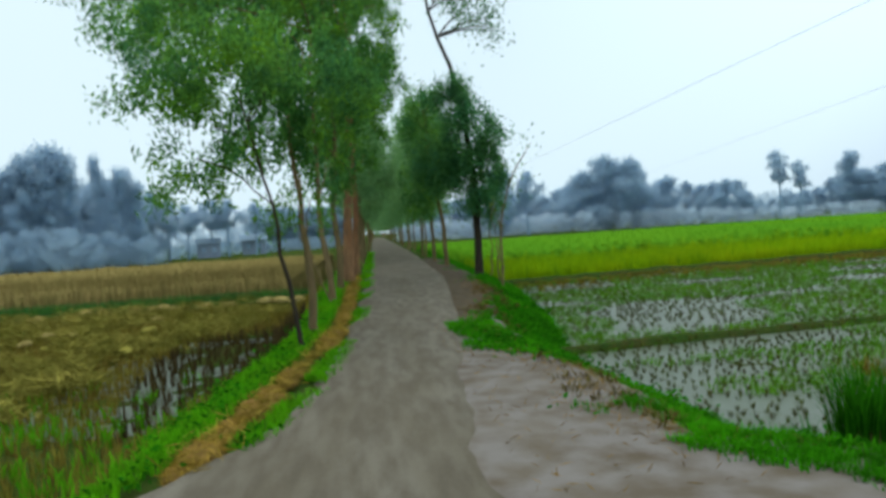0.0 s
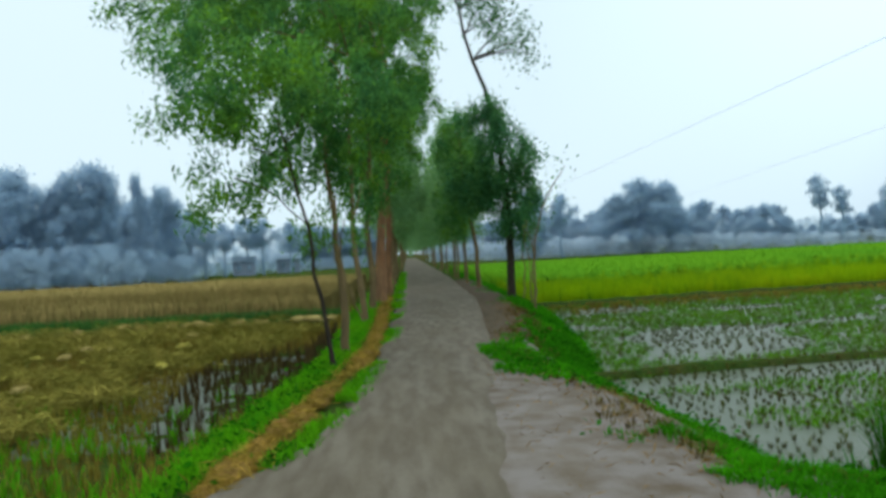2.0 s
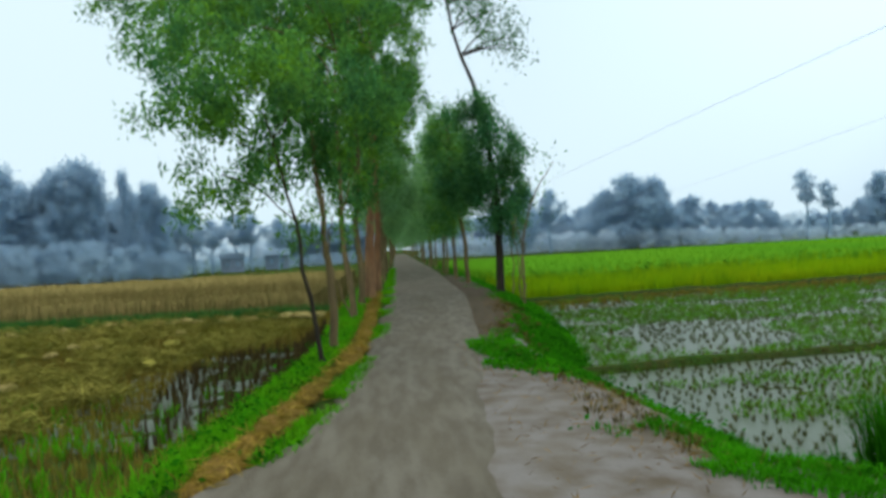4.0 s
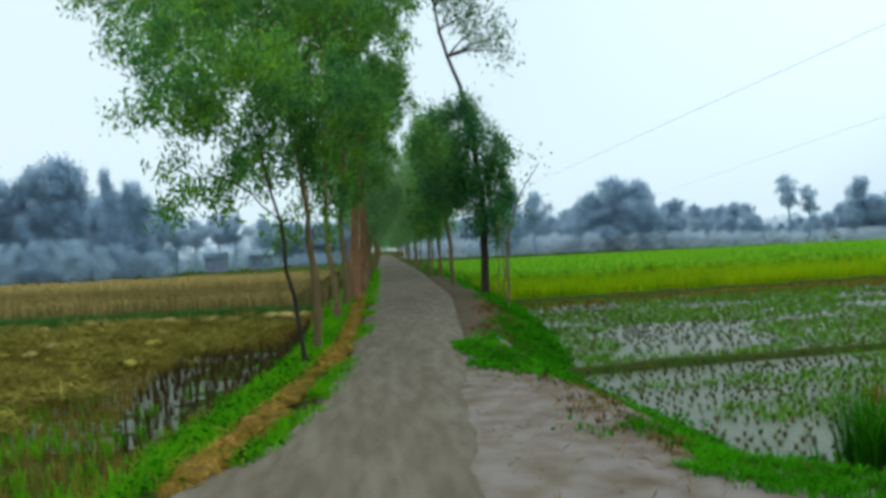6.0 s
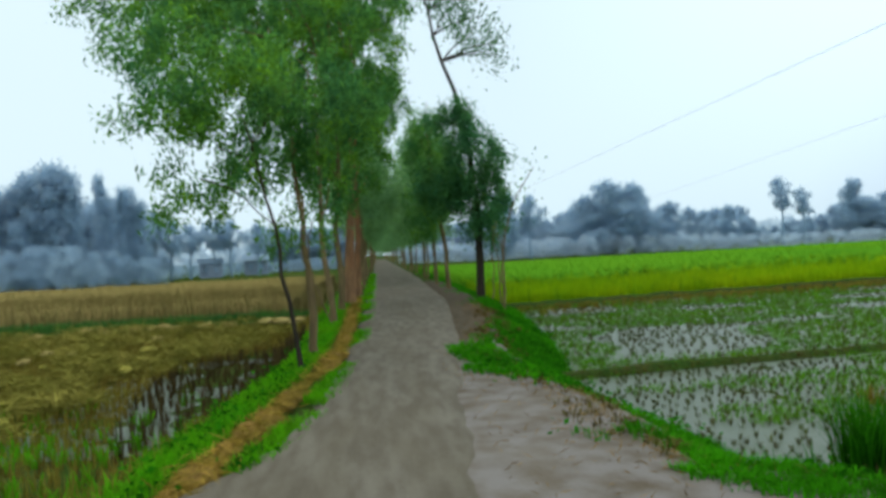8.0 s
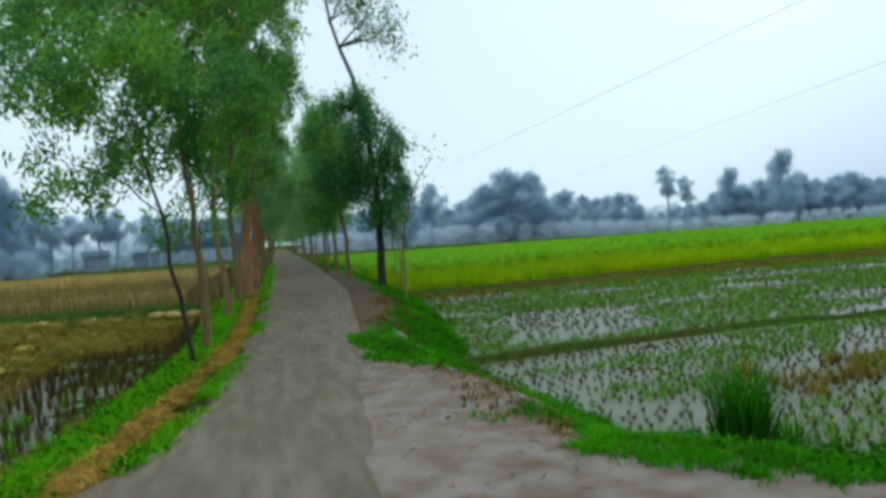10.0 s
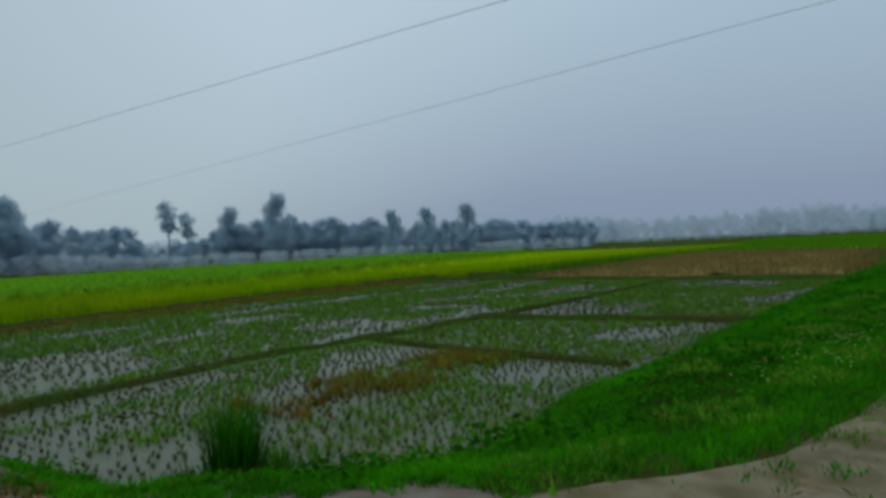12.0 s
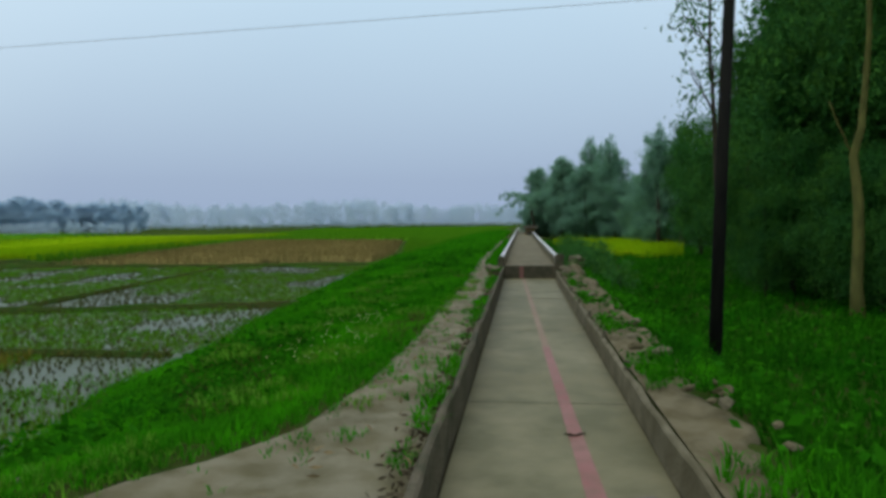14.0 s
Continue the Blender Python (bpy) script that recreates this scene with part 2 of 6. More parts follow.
M_POLE = surf("dark_pole", ((0.013, 0.013, 0.011), (0.02, 0.019, 0.015), (0.008, 0.008, 0.008)), (1.0, 9.0), 0.9, 0.5, 30, stretch=(1, 1, 0.2), spec=0.05)
M_WIRE = surf("weathered_wire", ((0.40, 0.42, 0.45), (0.43, 0.45, 0.48), (0.37, 0.39, 0.42)), (1, 5), 0.6, 0)
M_FLOWER = surf("pale_flower", ((0.50, 0.52, 0.16), (0.55, 0.56, 0.3), (0.45, 0.48, 0.14)), (1, 5), 0.7, 0)
M_NYLON = surf("navy_nylon", ((0.015, 0.02, 0.05), (0.02, 0.025, 0.06), (0.012, 0.016, 0.04)), (3, 40), 0.6, 0.1, 200)
M_BLACK = surf("black_plastic", ((0.02, 0.02, 0.02), (0.025, 0.025, 0.025), (0.015, 0.015, 0.015)), (3, 40), 0.4, 0)

M_WATER = bpy.data.materials.new("paddy_water")
M_WATER.use_nodes = True
wb = M_WATER.node_tree.nodes["Principled BSDF"]
wb.inputs["Base Color"].default_value = (0.088, 0.112, 0.075, 1)
wb.inputs["Roughness"].default_value = 0.3
wb.inputs["Specular IOR Level"].default_value = 0.5
wb.inputs["IOR"].default_value = 1.14
wno = M_WATER.node_tree.nodes.new("ShaderNodeTexNoise")
wge = M_WATER.node_tree.nodes.new("ShaderNodeNewGeometry")
wbu = M_WATER.node_tree.nodes.new("ShaderNodeBump")
M_WATER.node_tree.links.new(wge.outputs["Position"], wno.inputs["Vector"])
wno.inputs["Scale"].default_value = 5.0
wbu.inputs["Strength"].default_value, wbu.inputs["Distance"].default_value = 0.25, 0.02
M_WATER.node_tree.links.new(wno.outputs[0], wbu.inputs["Height"])
M_WATER.node_tree.links.new(wbu.outputs[0], wb.inputs["Normal"])

# ---------------------------------------------------------------- mesh helpers
rng = np.random.default_rng(7)


def mesh_np(name, verts, faces, mat):
    """A mesh from arrays: verts (n, 3), faces (m, 3 or 4)."""
    me = bpy.data.meshes.new(name)
    verts, faces = np.asarray(verts, np.float32), np.asarray(faces, np.int32)
    k = faces.shape[1]
    me.vertices.add(len(verts))
    me.vertices.foreach_set("co", verts.ravel())
    me.loops.add(faces.size)
    me.loops.foreach_set("vertex_index", faces.ravel())
    me.polygons.add(len(faces))
    me.polygons.foreach_set("loop_start", np.arange(0, faces.size, k, dtype=np.int32))
    me.update(calc_edges=True)
    me.materials.append(mat)
    return me


def part(name, me, parent, label=""):
    ob = new(name, me)
    ob.parent = parent
    return tagged(ob, label)


def smooth(me):
    me.polygons.foreach_set("use_smooth", np.ones(len(me.polygons), dtype=bool))
    return me


def blades(base, height, n, spread, width, lean=0.35, jitter=0.3):
    """Tufts of n bent grass blades at each base point: two triangles a blade and a tip."""
    base = np.repeat(np.asarray(base, float), n, axis=0)
    c = len(base)
    h = np.broadcast_to(np.repeat(np.broadcast_to(height, (c // n,)), n), (c,)) * (1 + jitter * rng.uniform(-1, 1, c))
    a = rng.uniform(0, 2 * np.pi, c)
    d = np.stack([np.cos(a), np.sin(a), np.zeros(c)], 1)
    s = np.stack([-d[:, 1], d[:, 0], np.zeros(c)], 1)
    b = base + d * (spread * np.sqrt(rng.uniform(0, 1, c)))[:, None]
    ln = lean * rng.uniform(0.2, 1.3, c)
    mid = b + d * (h * ln * 0.35)[:, None] + np.stack([0 * h, 0 * h, h * 0.6], 1)
    tip = b + d * (h * ln)[:, None] + np.stack([0 * h, 0 * h, h * (1 - 0.25 * ln)], 1)
    w = width * rng.uniform(0.7, 1.3, c)[:, None]
    v = np.stack([b - s * w / 2, b + s * w / 2, mid + s * w * 0.4, mid - s * w * 0.4, tip], 1).reshape(-1, 3)
    k = np.arange(c)[:, None] * 5
    f = np.concatenate([k + [0, 1, 2], k + [0, 2, 3], k + [3, 2, 4]], 1).reshape(-1, 3)
    return v, f


def spikes(base, height, n, spread, width, lean=0.35):
    """Cheaper tufts for the distance: one triangle a blade."""
    base = np.repeat(np.asarray(base, float), n, axis=0)
    c = len(base)
    h = height * rng.uniform(0.7, 1.25, c)
    a = rng.uniform(0, 2 * np.pi, c)
    d = np.stack([np.cos(a), np.sin(a), np.zeros(c)], 1)
    s = np.stack([-d[:, 1], d[:, 0], np.zeros(c)], 1) * (width / 2)
    b = base + d * (spread * np.sqrt(rng.uniform(0, 1, c)))[:, None]
    tip = b + d * (h * lean * rng.uniform(0.1, 1.2, c))[:, None] + np.stack([0 * h, 0 * h, h], 1)
    v = np.stack([b - s, b + s, tip], 1).reshape(-1, 3)
    return v, np.arange(c * 3).reshape(-1, 3)


def leaves(centre, size, droop=0.6, aspect=0.3):
    """Single leaves, a folded rhomb of four triangles' worth in two quads, at each centre."""
    c = len(centre)
    a = rng.uniform(0, 2 * np.pi, c)
    dip = np.clip(rng.normal(droop, 0.45, c), -1.2, 1.5)
    d = np.stack([np.cos(a) * np.cos(dip), np.sin(a) * np.cos(dip), -np.sin(dip)], 1)
    r = rng.normal(size=(c, 3))
    s = np.cross(d, r)
    s /= np.linalg.norm(s, axis=1)[:, None] + 1e-9
    L = (size * rng.uniform(0.6, 1.4, c))[:, None]
    v = np.stack([centre - d * L / 2, centre + s * L * aspect / 2, centre + d * L / 2, centre - s * L * aspect / 2], 1)
    return v.reshape(-1, 3), np.arange(c * 4).reshape(-1, 4)


def tube(points, radii, sides=8):
    """A closed tapered tube through the points."""
    pts = [Vector(p) for p in points]
    verts, faces = [], []
    ref = Vector((0.3, 0.9, 0.1))
    for k, p in enumerate(pts):
        d = (pts[min(k + 1, len(pts) - 1)] - pts[max(k - 1, 0)]).normalized()
        u = d.cross(ref)
        if u.length < 0.1:
            u = d.cross(Vector((1, 0, 0)))
        u.normalize()
        w = d.cross(u)
        for j in range(sides):
            a = 2 * math.pi * j / sides
            verts.append(p + (u * math.cos(a) + w * math.sin(a)) * radii[k])
    for k in range(len(pts) - 1):
        for j in range(sides):
            a, b = k * sides + j, k * sides + (j + 1) % sides
            faces.append((a, b, b + sides, a + sides))
    n = len(verts)
    verts += [pts[0], pts[-1]]
    for j in range(sides):
        faces.append((n, (j + 1) % sides, j, j))
        q = (len(pts) - 1) * sides
        faces.append((n + 1, q + j, q + (j + 1) % sides, q + (j + 1) % sides))
    return [tuple(v) for v in verts], faces


def py_mesh(name, verts, faces, mat, is_smooth=True):
    me = bpy.data.meshes.new(name)
    me.from_pydata([tuple(v) for v in verts], [], [tuple(dict.fromkeys(f)) for f in faces])
    me.validate()
    me.materials.append(mat)
    if is_smooth:
        smooth(me)
    return me


def join(pieces):
    vs, fs, n = [], [], 0
    for v, f in pieces:
        vs.append(np.asarray(v, float))
        fs.append(np.asarray(f) + n)
        n += len(vs[-1])
    return np.concatenate(vs), np.concatenate(fs)


def strip(name, left, right, zs, mat, across=8, sag=None, rough_z=0.0, z_edge=None, edge_wob=0.0):
    """A ground strip between two edge lines of equal length, with a little unevenness and edges that dip."""
    left, right = np.asarray(left, float), np.asarray(right, float)
    n = len(left)
    u = np.linspace(0, 1, across)
    if edge_wob:
        left, right = left.copy(), right.copy()
        for line, sgn in ((left, 1), (right, -1)):
            for i in range(n):
                q = Vector((line[i][0] * 1.1, line[i][1] * 1.1, 8.0))
                line[i][0] += sgn * edge_wob * (noise.noise(q) + 0.6 * noise.noise(q * 2.7))
    xy = left[:, None, :] * (1 - u)[None, :, None] + right[:, None, :] * u[None, :, None]
    z = np.full((n, across), 0.0) + np.asarray(zs, float).reshape(-1, 1)
    if sag is not None:
        z += sag * (1 - (2 * u - 1) ** 2)[None, :]
    if z_edge is not None:
        z[:, 0] += z_edge
        z[:, -1] += z_edge
    if rough_z:
        for i in range(n):
            for j in range(across):
                z[i, j] += rough_z * noise.noise(Vector((xy[i, j, 0] * 1.7, xy[i, j, 1] * 1.7, 3.0)))
    v = np.concatenate([xy, z[:, :, None]], 2).reshape(-1, 3)
    i, j = np.meshgrid(np.arange(n - 1), np.arange(across - 1), indexing="ij")
    a = (i * across + j).ravel()
    f = np.stack([a, a + 1, a + across + 1, a + across], 1)
    return smooth(mesh_np(name, v, f, mat))


def interp(s, table):
    t = np.asarray(table, float)
    return np.interp(s, t[:, 0], t[:, 1])


# ---------------------------------------------------------------- the lie of the land
# the road runs north along y, on a bank 0.7 m above the fields; the canal leaves it to the east
FIELD = -0.70
ROAD_L = [(-60, -1.6), (3, -1.75), (4.6, -1.55), (5.1, -1.25), (5.7, -0.9), (7.0, -0.6), (8.8, -0.42), (14, -0.1), (26, 0.1), (55, 0.5), (150, 1.6), (400, 5)]
ROAD_R = [(-60, 1.0), (3, 0.8), (5, 0.85), (7.9, 1.1), (13, 1.7), (24, 2.7), (50, 3.5), (150, 5.0), (400, 8.5)]
BANK_L = [(-60, -2.4), (3, -2.1), (6, -1.78), (9, -1.5), (12, -1.25), (16, -1.35), (26, -1.4), (60, -1.0), (150, 0.0), (400, 3)]
BANK_R = [(-60, 4.0), (-4, 4.0), (3, 4.0), (4.3, 3.0), (5.0, 2.25), (6.5, 2.25), (7.4, 2.28), (8.2, 1.95), (11.4, 1.9), (15.8, 2.8), (24, 3.7), (50, 4.4), (150, 6), (400, 10)]
CANAL_AZ = radians(95.8)
CD = np.array([math.sin(CANAL_AZ), math.cos(CANAL_AZ)])      # along the canal
CN = np.array([CD[1], -CD[0]])                                # to its right (south)
CANAL_O = np.array([0.0, 0.46])                               # left wall's inner face passes here


def canal_xy(s, o):
    return CANAL_O + CD * s + CN * o


def bank_height(x, y):
    """Height of the bare ground."""
    l, r = interp(y, BANK_L), interp(y, BANK_R)
    d_road = np.maximum(np.maximum(l - x, x - r), 0)
    z = FIELD + 0.70 * (1 - np.clip(d_road / np.where(x < l, 1.0, 1.5), 0, 1) ** 1.0)
    # the canal's own bank
    s = (x - CANAL_O[0]) * CD[0] + (y - CANAL_O[1]) * CD[1]
    o = (x - CANAL_O[0]) * CN[0] + (y - CANAL_O[1]) * CN[1]
    top_n = np.interp(s, [0, 4, 5, 6, 8, 13, 28, 80], [-3.5, -2.6, -1.9, -1.2, -1.1, -1.05, -1.9, -3.0])
    d_n = np.maximum(top_n - o, 0)
    zn = FIELD + 0.70 * (1 - np.clip(d_n / np.interp(s, [0, 5, 9, 30], [2.6, 3.0, 4.2, 5.0]), 0, 1) ** 1.3)
    d_s = np.maximum(o - 2.3, 0)
    zs = FIELD + 0.70 * (1 - np.clip(d_s / 1.3, 0, 1))
    zc = np.where(o < 0.8, zn, np.minimum(zs, -0.06))
    zc = np.where(s > 0.0, zc, FIELD)
    z = np.maximum(z, zc)
    inside = (o > -0.25) & (o < 1.9) & (s > 1.0)
    return np.where(inside, np.minimum(z, -0.45), z)


def axis(a, b, near0, near1, step, grow=1.18):
    mid = list(np.arange(near0, near1 + 1e-6, step))
    hi, lo, d = [mid[-1]], [mid[0]], step
    while hi[-1] < b:
        d *= grow
        hi.append(hi[-1] + d)
    d = step
    while lo[-1] > a:
        d *= grow
        lo.append(lo[-1] - d)
    return np.array(lo[:0:-1] + mid + hi[1:])


gx, gy = axis(-2500, 2500, -12, 26, 0.2), axis(-2500, 2500, -7, 28, 0.25)
GX, GY = np.meshgrid(gx, gy, indexing="ij")
GZ = bank_height(GX, GY)
G_LOW = np.clip((FIELD + 0.25 - GZ) / 0.2, 0, 1)
near = (np.abs(GX) < 60) & (np.abs(GY) < 60)
G_N = np.zeros(GX.shape)
G_N[near] = [noise.noise(Vector((x * 0.8, y * 0.8, 0.0))) + 0.6 * noise.noise(Vector((x * 2.3, y * 2.3, 4.0))) for x, y in zip(GX[near], GY[near])]
GZ = GZ + 0.075 * G_N * G_LOW - 0.035 * (1 - G_LOW)
nx, ny = GX.shape
gi, gj = np.meshgrid(np.arange(nx - 1), np.arange(ny - 1), indexing="ij")
ga = (gi * ny + gj).ravel()
ground = new("ground", smooth(mesh_np("ground", np.stack([GX, GY, GZ], 2).reshape(-1, 3), np.stack([ga, ga + ny, ga + ny + 1, ga + 1], 1), M_SOIL)))
tagged(ground, "damp green-brown farmland soil with raised road bank", "ground", kind="structure")

ys = np.concatenate([np.arange(-12, 30, 0.2), np.arange(30, 260, 4.0)])
road = new("road", strip("road", np.stack([interp(ys, ROAD_L) - 0.24, ys], 1), np.stack([interp(ys, ROAD_R), ys], 1), 0.045, M_ROAD, 12, 0.04, 0.02, -0.09, 0.12))
tagged(road, "narrow grey-brown village road of worn damp earth", "road", kind="structure")
yq = np.arange(-6, 12.4, 0.2)
sand = new("pavement", strip("pavement", np.stack([interp(yq, ROAD_R) - 0.45 + 0.2 * np.sin(yq * 2.1) + 0.12 * np.sin(yq * 5.3 + 1), yq], 1), np.stack([interp(yq, BANK_R) + 0.15, yq], 1), 0.04, M_SAND, 14, 0.0, 0.008, -0.10, 0.3))
yv = np.arange(11.7, 40, 0.3)
verge_soil = new("verge_soil", strip("verge_soil", np.stack([interp(yv, ROAD_R) - 0.2, yv], 1), np.stack([interp(yv, BANK_R) + 0.1, yv], 1), 0.035, M_LOAM, 6, 0.0, 0.03, -0.09, 0.15))
tagged(verge_soil, "bare brown soil verge beside the road", "verge", kind="structure")
tagged(sand, "pale sandy shoulder with scattered straw beside road", "shoulder", kind="structure")

# the shoulder's broken edge, where bare clay shows on the slope
ye = np.arange(4.7, 8.9, 0.12)
edge_rows = []
for y_e in ye:
    for u_e in np.linspace(0, 1, 9):
        reach = 0.75 + 0.35 * noise.noise(Vector((y_e * 1.4, 3.0, 1.0)))
        x_e = float(interp(y_e, BANK_R)) - 0.12 + reach * u_e
        n_e = noise.noise(Vector((x_e * 3.1, y_e * 3.1, 2.0))) + 0.6 * noise.noise(Vector((x_e * 8, y_e * 8, 5.0)))
        edge_rows.append((x_e, y_e, float(bank_height(np.array(x_e), np.array(y_e))) + (0.035 + 0.05 * n_e) * math.sin(math.pi * (0.15 + 0.75 * u_e)) - (0.08 if u_e == 1 else 0)))
ei, ej = np.meshgrid(np.arange(len(ye) - 1), np.arange(8), indexing="ij")
ea = (ei * 9 + ej).ravel()
eroded = new("eroded_edge", smooth(mesh_np("eroded_edge", edge_rows, np.stack([ea, ea + 1, ea + 10, ea + 9], 1), M_VERGE)))
tagged(eroded, "crumbling bare clay edge of the sandy shoulder", "bank edge", kind="structure")

# ---------------------------------------------------------------- canal
CANAL_W, CANAL_BED, CANAL_TOP, STEP_AT, FLUME_END = 1.75, -0.32, 0.09, 24.3, 150.0
canal = tagged(new("canal"), "concrete irrigation canal with low mossy walls", "canal")


def canal_box(name, s0, s1, o0, o1, z0, z1, mat, parent, label="", step=0.6, wobble=0.012):
    """A long concrete member along the canal, cut into short lengths with worn, slightly uneven edges."""
    n = max(2, int((s1 - s0) / step) + 1)
    ss = np.linspace(s0, s1, n)
    verts, faces = [], []
    c = 0.02
    ring = [(o0, z0), (o1, z0), (o1, z1 - c), (o1 - c, z1), (o0 + c, z1), (o0, z1 - c)]
    for s in ss:
        for o, z in ring:
            w = wobble * noise.noise(Vector((s * 1.3, o * 7, z * 5)))
            w2 = wobble * noise.noise(Vector((s * 2.1 + 9, o * 7, z * 5)))
            p = canal_xy(s, o + w)
            verts.append((p[0], p[1], z + (w2 if z > z0 else 0)))
    for k in range(n - 1):
        for j in range(6):
            a, b = k * 6 + j, k * 6 + (j + 1) % 6
            faces.append((a, b, b + 6, a + 6))
    faces += [tuple(range(5, -1, -1)), tuple(range((n - 1) * 6, n * 6))]
    return part(name, py_mesh(name, verts, faces, mat, False), parent, label)


canal_box("bed", 2.6, STEP_AT, 0.0, CANAL_W, CANAL_BED - 0.12, CANAL_BED, M_FLOOR, canal, "smooth pale concrete canal bed", wobble=0.0)
canal_box("red_mark", STEP_AT - 0.025, STEP_AT - 0.003, 0.53, 0.67, CANAL_BED + 0.01, 0.10, M_RED, canal, "red paint mark on the drop wall", step=0.02, wobble=0.0)
canal_box("wall", 2.6, STEP_AT, -0.075, -0.004, CANAL_BED - 0.12, CANAL_TOP, M_CONC_DARK, canal, "mossy low wall", 0.3, 0.035)
canal_box("wall", 2.6, STEP_AT, CANAL_W + 0.004, CANAL_W + 0.075, CANAL_BED - 0.12, -0.04, M_CONC, canal, "stained low wall", 0.3, 0.03)
canal_box("step", STEP_AT + 0.004, STEP_AT + 0.25, -0.02, CANAL_W + 0.02, CANAL_BED - 0.2, 0.12, M_CONC_DARK, canal, "dark drop wall")
canal_box("upper_bed", STEP_AT + 0.26, FLUME_END, 0.0, CANAL_W, -0.1, 0.115, M_CONC, canal, step=2)
canal_box("parapet", STEP_AT + 0.30, FLUME_END, -0.13, -0.004, -0.3, 0.40, M_CONC, canal, step=2)
canal_box("coping", STEP_AT + 0.30, FLUME_END, -0.125, -0.01, 0.404, 0.47, M_WHITE, canal, "whitewashed coping", step=2)
canal_box("parapet", STEP_AT + 0.30, FLUME_END, CANAL_W + 0.004, CANAL_W + 0.13, -0.3, 0.40, M_CONC, canal, step=2)
canal_box("coping", STEP_AT + 0.30, FLUME_END, CANAL_W + 0.01, CANAL_W + 0.125, 0.404, 0.47, M_WHITE, canal, "whitewashed coping", step=2)
canal_box("buttress", STEP_AT - 0.05, STEP_AT + 0.28, CANAL_W + 0.01, CANAL_W + 0.30, -0.4, 0.50, M_CONC_DARK, canal, "dark mossy buttress")
canal_box("buttress", STEP_AT - 0.05, STEP_AT + 0.28, -0.22, -0.01, -0.4, 0.42, M_CONC_DARK, canal, "dark mossy buttress")

band_s = np.linspace(2.7, STEP_AT - 0.02, 60)
band_o = np.interp(band_s, [2.7, 5, 7.7, 10.4, 24.3], [1.19, 1.14, 1.07, 1.00, 0.66])
band_w = np.interp(band_s, [2.7, 6, 12, 24], [0.085, 0.07, 0.055, 0.05])
for lo, hi, m_, text in ((0, 24, M_RED, "faded red painted band on the canal bed"), (23, 60, M_RED_FAINT, "almost worn-off red band on the canal bed")):
    q_ = list(zip(band_s, band_o, band_w))[lo:hi]
    band = new("red_band", strip("red_band", [canal_xy(s, o - w) for s, o, w in q_], [canal_xy(s, o + w) for s, o, w in q_], CANAL_BED + 0.005, m_, 4))
    tagged(band, text, "painted band")

for s_j in (7.7, 12.8, 18.0, 22.6):
    canal_box("bed_joint", s_j, s_j + 0.012, 0.01, CANAL_W - 0.01, CANAL_BED - 0.02, CANAL_BED + 0.003, M_CONC_DARK, canal, "dark joint across the bed", step=0.02, wobble=0.0)
twig_p = [(*canal_xy(6.55 + 0.02 * math.sin(5 * k), 0.99 + 0.05 * k), CANAL_BED + 0.018 + 0.01 * math.sin(2.2 * k)) for k in range(5)]
twig = tagged(new("twig", py_mesh("twig", *tube(twig_p, [0.008, 0.012, 0.010, 0.012, 0.006], 6), M_BARK_DARK)), "dark broken twig lying on the canal bed", "twig")

# ---------------------------------------------------------------- paddies
def water_patch(name, x0, x1, y0, y1, z):
    v = [(x0, y0, z), (x1, y0, z), (x1, y1, z), (x0, y1, z)]
    return tagged(new(name, py_mesh(name, v, [(0, 1, 2, 3)], M_WATER, False)), "shallow still water over paddy mud", "water", kind="structure")


water_patch("water_east", 3.0, 38.0, 3.0, 27.0, FIELD + 0.05)
water_patch("water_west", -5.2, -1.2, 9.0, 17.0, FIELD + 0.01)


def bund(name, line, width=0.45, height=0.16):
    """A low grassy earth ridge along a line, with an uneven crown."""
    line = np.asarray(line, float)
    seg = np.linalg.norm(np.diff(line, axis=0), axis=1)
    cum = np.concatenate([[0], np.cumsum(seg)])
    s = np.arange(0, cum[-1] + 0.01, 0.35)
    x, y = np.interp(s, cum, line[:, 0]), np.interp(s, cum, line[:, 1])
    tx, ty = np.gradient(x), np.gradient(y)
    q = np.hypot(tx, ty)
    nxx, nyy = -ty / q, tx / q
    wob = np.array([noise.noise(Vector((a * 0.8, b * 0.8, 1.0))) for a, b in zip(x, y)])
    rows = []
    for u, hz in ((-1, -0.1), (-0.55, 0.75), (0, 1), (0.55, 0.75), (1, -0.1)):
        w = width / 2 * (1 + 0.35 * wob) * u
        rows.append(np.stack([x + nxx * w + 0.06 * wob, y + nyy * w + 0.06 * wob, FIELD + 0.04 + height * hz * (1 + 0.4 * wob)], 1))
    v = np.stack(rows, 1).reshape(-1, 3)
    i, j = np.meshgrid(np.arange(len(s) - 1), np.arange(4), indexing="ij")
    a = (i * 5 + j).ravel()
    ob = new(name, smooth(mesh_np(name, v, np.stack([a, a + 1, a + 6, a + 5], 1), M_BUND)))
    tagged(ob, "low grassy mud bund between rice paddies", "bund", "paddy bunds", "structure")
    return np.stack([x, y, np.full(len(x), FIELD + 0.1)], 1)


